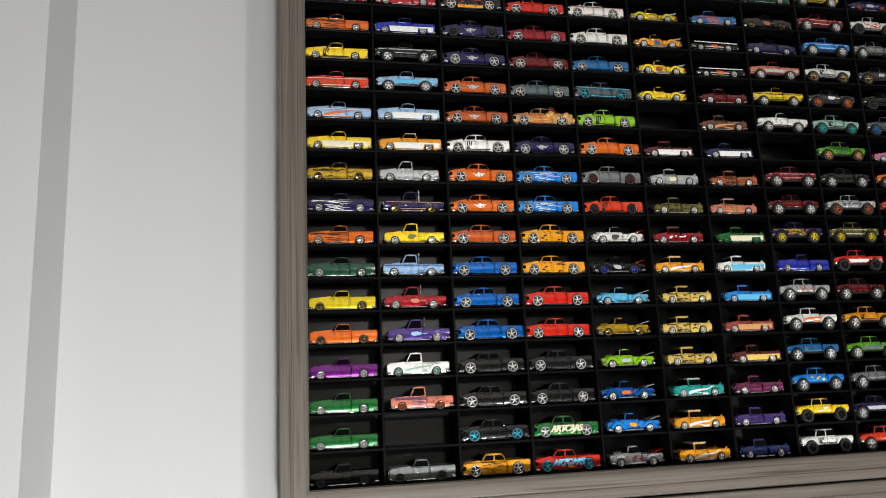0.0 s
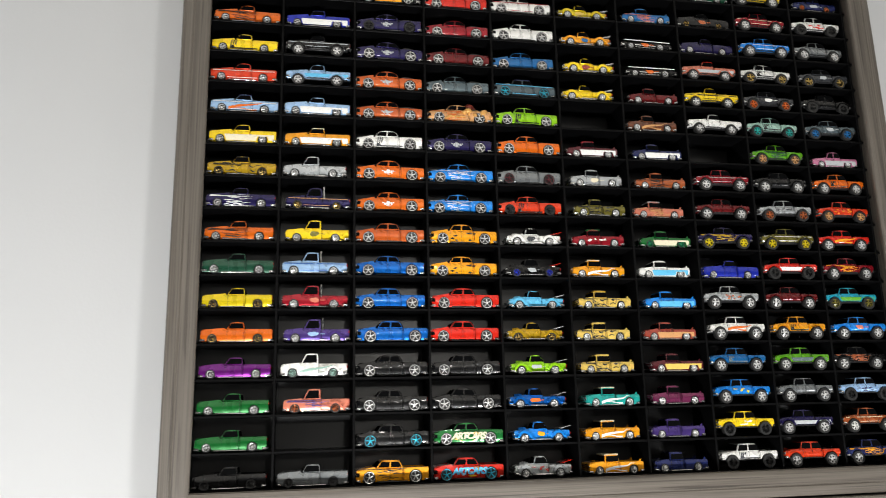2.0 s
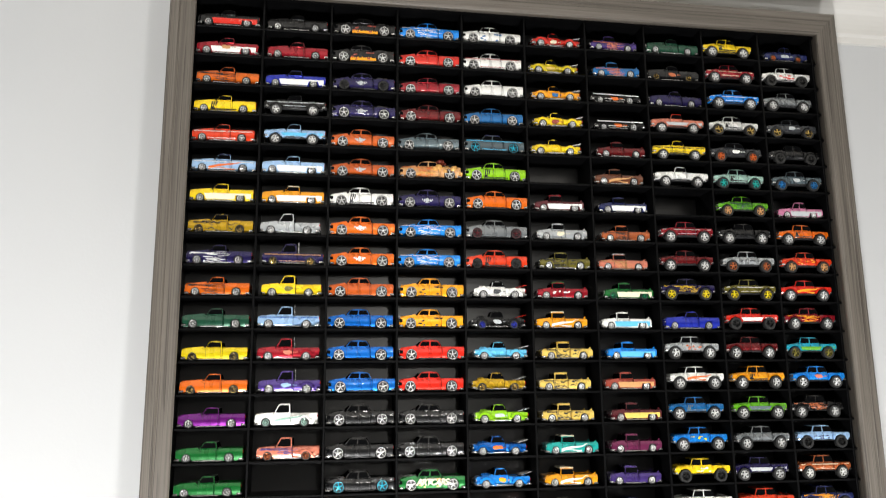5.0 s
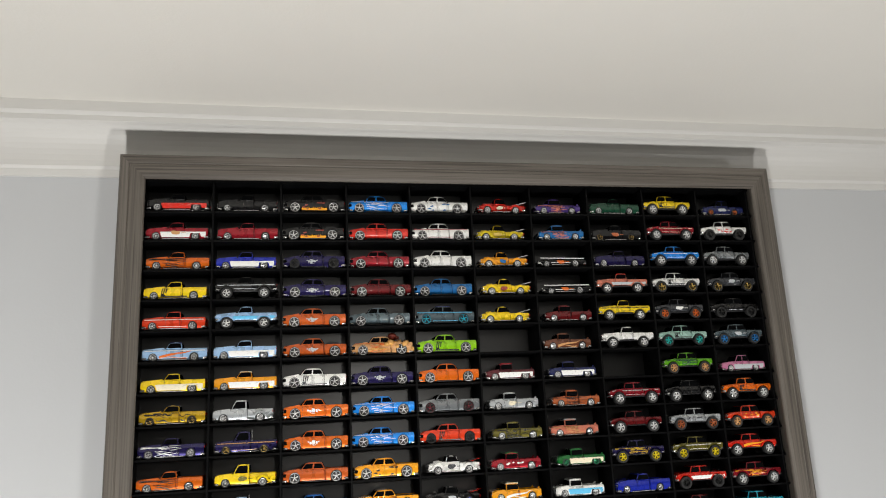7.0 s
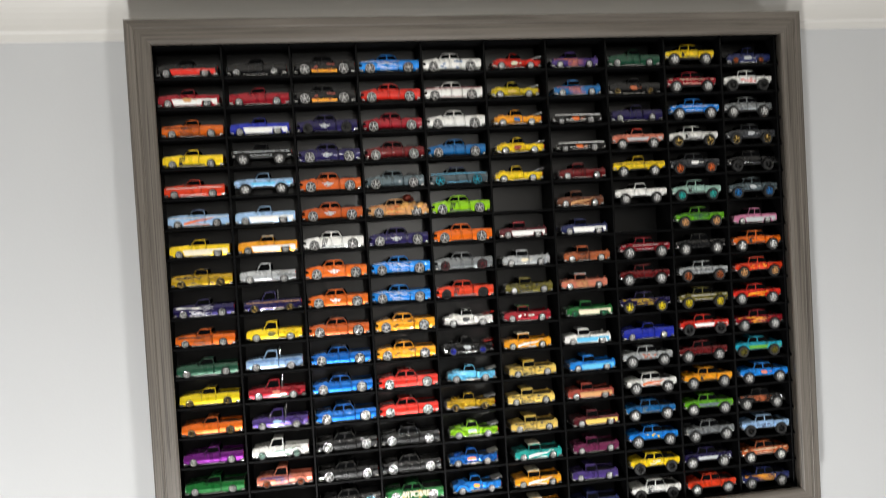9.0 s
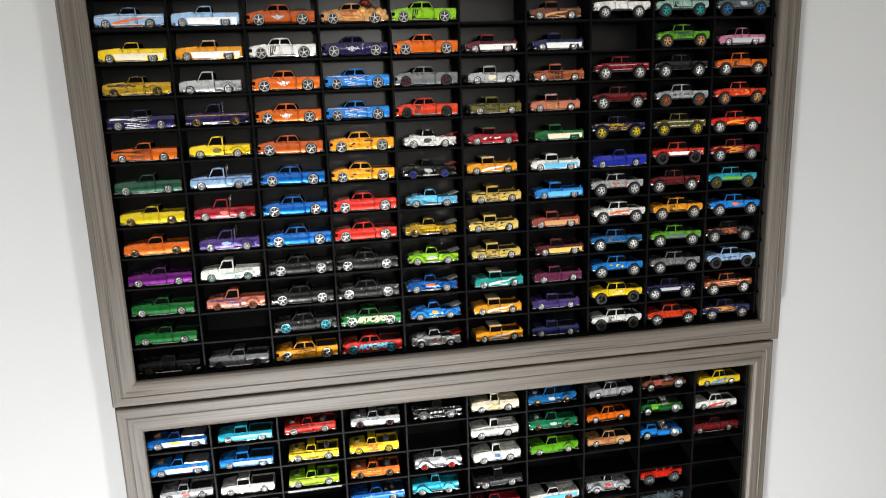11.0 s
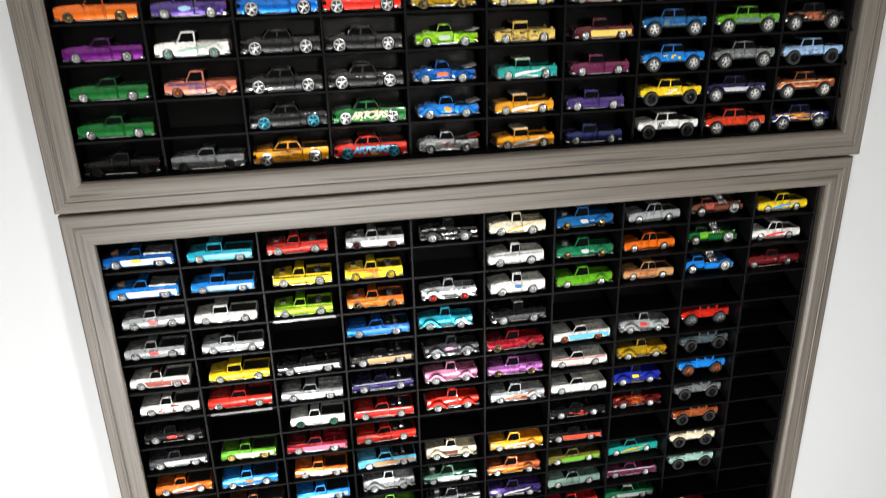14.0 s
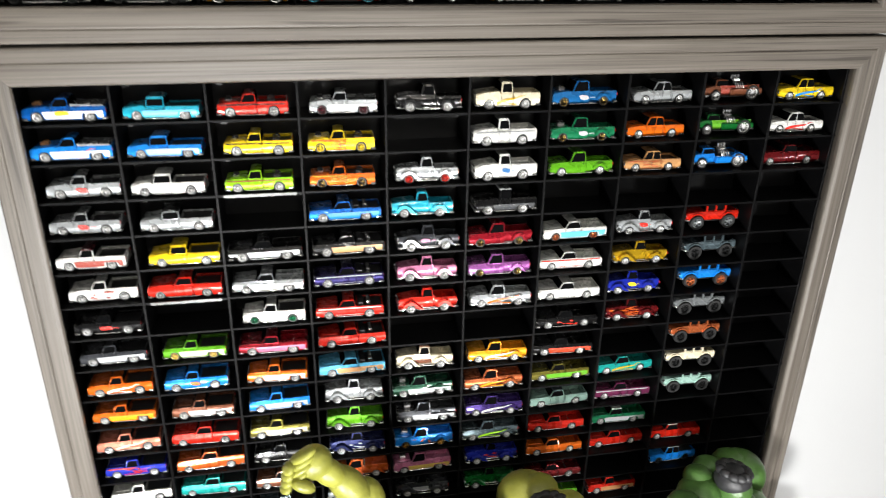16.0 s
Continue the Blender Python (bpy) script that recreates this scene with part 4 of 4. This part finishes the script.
def toy(spec, place, yaw):
    words = [w for w in spec.split() if w[0] not in "^+~" and w != "lump"]
    more = [w[1:].split(":") for w in spec.split() if w[0] == "+"]
    lump = "lump" in spec.split()
    tint = [w[1:] for w in spec.split() if w[0] == "~"]
    cap = [w[1:] for w in spec.split() if w[0] == "^"]
    code, colour = words[0], words[1]
    style, ink = (words[2], words[3]) if len(words) > 3 else (None, None)
    wheel = words[4] if len(words) > 4 else (words[2] if len(words) == 3 else "chrome")
    k = KINDS[code]
    label = f"{WORDS.get(colour, colour)} die-cast toy {k['word']}"
    if style:
        label += f" with {WORDS.get(ink, ink)} {STYLE_WORDS[style]}"
    root = thing("toy_truck", place, label, "toy truck", "toy trucks in the display cases")
    root.rotation_euler = (0, 0, yaw)
    root.scale = [1 + 0.3 * yaw] * 3
    child("body", stored((code, "body"), lambda: body_mesh(code, k)), root, paint(colour))
    for name, me in stored((code, "win"), lambda: window_meshes(code, k)):
        child(name, me, root, None)
    # shade inside the bed, put in as black sheets
    if code not in "xjhkindvr":
        child("bed_liner", stored((code, "bed_dark"), lambda: bed_shade_mesh(code, k)), root, None)
    child("base", stored((code, "base"), lambda: base_mesh(code, k)), root, None)
    child("front_bumper", stored((code, "fb"), lambda: bumper_mesh(code, k, False)), root, None)
    child("rear_bumper", stored((code, "rb"), lambda: bumper_mesh(code, k, True)), root, None)
    child("grille", stored((code, "gr"), lambda: grille_mesh(code, k)), root, None)
    if code not in "jhxwvkin":
        child("door_seam", stored((code, "seam"), lambda: seam_mesh(code, k)), root, None)
    spokes = 5 if k.get("spoke") or k.get("lift") else 6 if code in "qx" else 10
    rim_mat = GOLD if wheel == "gold" else SILVER if wheel == "chrome" else paint(wheel)
    wide = 6.0 if k.get("lift") else 4.4
    for wx, wr in (k["f"], k["r"]):
        tyre = stored(("tyre", wr, wide), lambda: tyre_mesh(wr, wide))
        rim = stored(("rim", wr, wide, spokes, code in "ljb"), lambda: rim_mesh(wr, wide, spokes, code in "ljb"))
        for side in (-1, 1):
            t = child("wheel", tyre, root, None, (wx * MM, side * (k["w"] - wide / 2 + (1.6 if k.get("lift") else -0.35)) * MM, wr * MM), 0 if side < 0 else math.pi)
            child("rim", rim, t, rim_mat)
    if code == "j" and colour == "red":
        child("spare_wheel", stored("spare", lambda: tyre_mesh(6.4, 4.4)), root, None, ((k["L"] / 2 + 2.0) * MM, 0, 15.5 * MM), math.pi / 2)
    for other in cap:
        child("roof_panel", stored((code, "cap"), lambda: roof_mesh(code, k)), root, paint(other))
    for name, me, material in stored((code, "extra"), lambda: extra_parts(code, k)):
        child(name, me, root, paint(tint[0]) if tint and name == "rear_wing" else material or paint(colour))
    if lump:
        child("flame_sculpture", stored("lump", lump_mesh), root, paint("sand"))
        child("sculpted_ball", stored("ball", ball_mesh), root, paint("brick"))
    for side in (-1, 1):
        z = (k["sill"] + 3.4 + k["nose"] - 2.0) / 2
        child("headlight", stored("headlight", lambda: light_mesh(False)), root, None, ((-k["L"] / 2 - 0.1) * MM, side * (k["w"] - 3.2) * MM, (z + 0.6) * MM))
        child("taillight", stored("taillight", lambda: light_mesh(True)), root, None, (k["L"] / 2 * MM - 0.0002, side * (k["w"] - 2.6) * MM, (k["rail"] - 3.4) * MM))
    if style == "art":
        text = bpy.data.curves.new("lettering", "FONT")
        text.body, text.size, text.extrude, text.align_x, text.offset = "ARTCARS", 0.0098, 0.0002, "CENTER", 0.0004
        text.shear, text.space_character = 0.25, 0.86
        text.materials.append(tampo(ink))
        ob = new("lettering", text)
        ob.parent, ob.location, ob.rotation_euler = root, (0.000, -(k["w"] + 0.55) * MM, 0.0068), (radians(90), 0, 0)
        style, ink = "blot", "white"
    if style:
        more.append((style, ink))
    for n, (style, ink) in enumerate(more):
        variant = len(colour) * 3 + len(ink) + n if style in ("flames", "blot", "tribal", "badge") else n
        print_part = child("side_graphic", stored((code, style, variant), lambda: graphic_mesh(code, k, style, variant, 0.03 * (len(more) - n))), root, tampo(ink))
        tagged(print_part, "", "", "", "stuff")
    return root


UPPER = [
    "q black lower red;q crimson lower white +badge:tan;q orange flames black;q yellow slash black;q vermilion stripe white;q paleblue swoosh orange ^navy +stripe:white;q yellow lower cream;q gold tribal black gold ^black;q indigo flames white;q orange flames black;q darkgreen;q mustard gold;q orange gold;q purple;q green;q green;q black black",
    "q black;q crimson;q royal lower white ^navy;b black stripe silver;b paleblue lower skyblue;q paleblue lower white;q amber lower white ^cream;i silver;k indigo stripe tan gold;i yellow badge olive;k paleblue stripe blue;k crimson badge salmon;k violet badge paleblue;i white swoosh mint mint;i salmon flames violet copper;-;q grey black",
    "m black heat amber +blot:brick;m black heat amber +blot:brick;m indigo badge silver black;m indigo badge silver;m rust badge silver;m rust badge silver;u white slash darkgrey;u orange badge white;u orange badge white;u rust;u blue;u blue;u blue;u black;u black;u black turquoise;u amber flames black",
    "u azure flames white;u red;m crimson;m darkred;m slate;m tan flames orange lump;u indigo badge silver;u azure flames white;u azure flames white;u amber blot black;u amber blot black;u red;u red;u black;u black;u green art cream +blot:khaki;u red art skyblue turquoise +blot:mustard",
    "u white blot steel;u white stripe crimson;u white;u steel;u slate stripe skyblue turquoise ^navy;u lime slash black;u orange;u grey maroon;u vermilion slash black black;w white badge darkgrey ^black ~red;w black badge silver royal ~red;w skyblue;w gold gold;w lime badge silver;w blue badge orange;w azure badge amber;w silver blot red ~red",
    "w red badge cream;w mustard badge khaki;w amber badge steel;w yellow badge brick;w yellow;-;c maroon lower white ^crimson;c silver badge cream;c olive tribal black;c crimson blot white ^green;c amber swoosh white ^cream;c khaki tribal black ^gold;c khaki tribal black ^khaki;c khaki tribal black ^khaki;c teal swoosh white ^cream;c amber swoosh white ^cream;c amber swoosh white ^cream",
    "c violet flames salmon;c steel flames salmon;x black stripe white +badge:orange;x black stripe white +badge:orange;c darkred;c brown swoosh tan;c navy lower white;c copper flames black;c salmon flames tan ^silver;c green lower cream emerald;c white lower skyblue;c azure lower skyblue;c brick lower tan;c maroon lower khaki;c plum;c violet;c navy",
    "q darkgreen;q black badge copper gold;q indigo;b salmon lower silver ^red;b yellow stripe black;b white;-;l crimson stripe silver;l darkred;l indigo flames gold mustard;q royal;l silver blot rust;l white swoosh orange;l steel slash slate;l azure blot yellow;l yellow blot white black;l white slash darkgrey black",
    "l yellow slash black;l crimson stripe cream;l azure stripe white;l white slash black gold;l darkgrey badge white rust;l mint slash black teal;l grass flames darkgreen tan;l black;l silver blot darkgrey copper;l olive stripe white mustard;l red lower white black;l darkred;l amber slash black;l grass lower slate;l grey;l indigo lower silver;l vermilion",
    "t navy badge silver copper;l white blot red black;l grey;l darkgrey badge silver gold;l black black;l slate badge silver steel;t pink lower silver;l orange slash black;l vermilion blot amber tan;l red swoosh amber;l crimson flames amber;l turquoise lower grass olive;l azure badge salmon;l black flames copper;l paleblue blot indigo black;l copper stripe cream white;l navy flames amber",
]
LOWER = [
    "g blue lower white +badge:yellow;g azure swoosh orange +lower:white;s silver badge red;s silver badge red;s white lower brick ^maroon;s white blot brick;s black badge red;s darkgrey lower silver;s orange swoosh white;s orange lower amber;s salmon swoosh cream;s royal flames red;s white;s silver",
    "o turquoise lower skyblue;o azure lower paleblue;o white;o silver ^black;o yellow;q red;-;s grass lower cream khaki;s azure badge orange;s brown lower silver;q red;q rust;q teal;-",
    "p red stripe black;p yellow stripe black;p lime stripe brick;-;r black lower silver;r silver lower white;s white emerald;r crimson lower pink;s orange lower white;s azure lower silver;s olive lower cream;s black;s brown;s slate",
    "p silver lower white maroon;p yellow flames orange yellow;p orange flames gold gold;y blue lower azure;y black lower tan;y indigo stripe silver;y red stripe white;y red;y skyblue lower tan;v silver;v grass;v navy blot silver;k rust;v grey",
    "v black;-;v silver red;v turquoise;v darkgrey badge pink;v pink;v red;-;v cream lower brown ^brown;n darkgreen lower silver;n darkgrey lower silver;n azure blot orange gold;n pink lower khaki;v darkgrey lower silver;-",
    "d cream swoosh gold;d white stripe grey;d white badge steel;d black lower darkgrey ^silver;i crimson gold;i mauve gold;i silver swoosh orange;-;i amber swoosh white white;i copper swoosh amber;i violet swoosh white;i slate swoosh lime;v royal blot red;v green;-",
    "n steel badge silver gold;n emerald badge silver gold;i grass;-;r white lower skyblue copper;r white stripe red;r white;r black blot red;r black lower vermilion;r olive lower grass;r mint ^slate;r red ^red;r orange;r darkred;r grass",
    "t silver;t orange;t tan flames copper;-;v silver badge red;v gold;v royal badge yellow;v darkred flames orange;-;r teal swoosh gold;r plum stripe silver;r emerald lower silver ^white;r red;-;s red lower tan",
    "h brown lower brick;h green lower grass;h azure badge white;-;j red grey;j slate black;j azure copper;j grey black;j copper black;j cream black;j mint black;-;r red ^white;t azure ^white black;-",
    "t yellow swoosh azure;t white swoosh red;q darkred",
]


def fill(columns, case):
    rnd = random.Random(4)
    for c, column in enumerate(columns):
        for r, spec in enumerate(column.split(";")):
            dx, dy, dr = rnd.uniform(-0.002, 0.002), rnd.uniform(-0.0015, 0.0025), rnd.uniform(-2.2, 2.2)
            if spec == "-":
                continue
            k = KINDS[spec.split()[0]]
            x = case["grid"] + (c + 0.5) * case["pitch"] + dx * (1.6 if k["L"] < 74 else 0.5) + (0.004 if spec[0] == "j" else 0)
            z = case["z"] - ((r + 1) * PITCH_Z if r < 16 else INNER_H)
            toy(spec, (x, GRID_Y + case["depth"][c] + k["w"] * MM + dy, z + 0.0002), radians(dr))


fill(UPPER, UPPER_CASE)
fill(LOWER, LOWER_CASE)

# two pale strips stuck to the fronts of shelves in the lower case
for c, r in ((2, 3), (1, 6)):
    strip = boxed(-0.036, 0.036, -0.0006, 0.0004, -0.0032, 0.0, 0.0002)
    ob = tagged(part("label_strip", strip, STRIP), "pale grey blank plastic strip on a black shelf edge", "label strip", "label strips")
    ob.location = (LOWER_CASE["grid"] + (c + 0.5) * LOWER_CASE["pitch"], GRID_Y, LOWER_CASE["z"] - r * PITCH_Z + 0.0004)

# ---- the dresser below and the green figurines on it ----
DRESSER_Z = 0.860


def dresser():
    root = thing("dresser", (0.45, -0.14, 0), "dark brown wooden dresser against the wall under the cases", "dresser")
    part("carcass", boxed(-0.75, 0.75, -0.2, 0.19, 0.06, DRESSER_Z - 0.03, 0.003), WALNUT, root)
    part("top", boxed(-0.77, 0.77, -0.22, 0.195, DRESSER_Z - 0.03, DRESSER_Z, 0.004), WALNUT, root)
    part("plinth", boxed(-0.72, 0.72, -0.18, 0.18, 0.0, 0.06), WALNUT, root)


dresser()


def figurine(place, skin, hair, raised, label, size=1.0, lean=0.0):
    """A plain stocky figure in one mesh, built of overlapping muscles."""
    bm = bmesh.new()
    groups = []

    def add(c, r, rot=None, slot=0, sub=3):
        before = len(bm.faces)
        blob(bm, Vector(c), Vector(r), rot, sub)
        groups.append((before, slot))

    add((0, 0, 0.140), (0.046, 0.036, 0.055))
    add((0, -0.004, 0.196), (0.064, 0.044, 0.044))
    for s in (-1, 1):
        add((s * 0.030, 0.0, 0.066), (0.026, 0.029, 0.070))
        add((s * 0.036, -0.018, 0.012), (0.022, 0.038, 0.014))
        add((s * 0.028, -0.032, 0.206), (0.034, 0.022, 0.026))
        add((s * 0.026, 0.010, 0.240), (0.030, 0.026, 0.018), (0, s * 20, 0))
        add((s * 0.012, 0.020, 0.252), (0.018, 0.018, 0.014))
        add((s * 0.066, 0.0, 0.226), (0.029, 0.032, 0.030))
        add((s * 0.056, 0.010, 0.240), (0.022, 0.024, 0.018), None, 0, 2)
        if raised and s < 0:
            add((-0.066, -0.008, 0.262), (0.026, 0.027, 0.044))
            add((-0.070, -0.016, 0.312), (0.021, 0.022, 0.034))
            add((-0.086, -0.022, 0.345), (0.0165, 0.0175, 0.030), (0, -38, 0))
            add((-0.106, -0.027, 0.370), (0.013, 0.0135, 0.020), (0, -45, 0))
            add((-0.120, -0.031, 0.387), (0.019, 0.017, 0.017), (0, -30, 0))
            for n in range(4):
                add((-0.129 - 0.0022 * n, -0.040, 0.4035 - 0.0078 * n), (0.0160, 0.0095, 0.0045), (0, -32, -12), 0, 2)
                add((-0.1425 - 0.0012 * n, -0.045, 0.3945 - 0.0074 * n), (0.0070, 0.0085, 0.0042), (0, -40, 20), 0, 2)
            add((-0.130, -0.050, 0.376), (0.0125, 0.0075, 0.0062), (0, 28, 0), 0, 2)
        else:
            add((s * 0.082, -0.006, 0.176), (0.023, 0.026, 0.044), (0, s * -14, 0))
            add((s * 0.090, -0.030, 0.118), (0.022, 0.024, 0.044), (18, s * 6, 0))
            add((s * 0.090, -0.048, 0.068), (0.021, 0.021, 0.022))
    add((0, -0.020, 0.252), (0.018, 0.021, 0.023))
    add((0, -0.037, 0.244), (0.012, 0.010, 0.010), None, 0, 2)
    add((0, -0.016, 0.264), (0.0195, 0.022, 0.019), None, 1)
    for n in range(11):
        a = n * 0.57
        add((0.012 * math.cos(a), -0.016 + 0.014 * math.sin(a), 0.275), (0.006, 0.009, 0.007), (25 * math.sin(a), 25 * math.cos(a), 0), 1, 2)
    add((0, 0.0, 0.110), (0.044, 0.038, 0.032), None, 2)
    groups.append((len(bm.faces), 0))
    bm.faces.ensure_lookup_table()
    for (a, slot), (b, _) in zip(groups, groups[1:]):
        for n in range(a, b):
            bm.faces[n].material_index = slot
    me = mesh_of("figurine", bm, None, 60)
    for m in (skin, hair, plain("cloth", (0.05, 0.03, 0.09), 0.7)):
        me.materials.append(m)
    ob = new("figurine", me)
    ob.location, ob.scale, ob.rotation_euler = place, (size, size, size), (0, 0, radians(lean))
    return tagged(ob, label, "figurine", "green figurines on the dresser")


def skin(name, colour):
    mat, tree, nodes, bsdf = nodes_of(name)
    tex, vein = noise_on(tree, 45, 5), noise_on(tree, 220, 3)
    tone = ramp_between(tree, tex.outputs["Fac"], [(0.3, [c * 0.6 for c in colour]), (0.65, colour)])
    tree.links.new(tone.outputs["Color"], bsdf.inputs["Base Color"])
    bsdf.inputs["Roughness"].default_value = 0.38
    bump_from(tree, vein.outputs["Fac"], bsdf, 0.3, 0.0015)
    return mat


HAIR = plain("black_plastic_hair", (0.02, 0.02, 0.022), 0.5)
OLIVE = skin("olive_plastic", (0.30, 0.30, 0.05))
GREEN = skin("green_plastic", (0.07, 0.16, 0.035))
figurine((0.362, -0.110, DRESSER_Z), OLIVE, HAIR, True, "olive green muscular plastic figurine with one fist raised", 1.0)
figurine((0.500, -0.135, DRESSER_Z), OLIVE, HAIR, False, "olive green muscular plastic figurine turned sideways, with dark hair", 1.07, -75)
figurine((0.716, -0.090, DRESSER_Z), GREEN, HAIR, False, "broad dark green muscular plastic figurine with black hair", 1.0, 34)
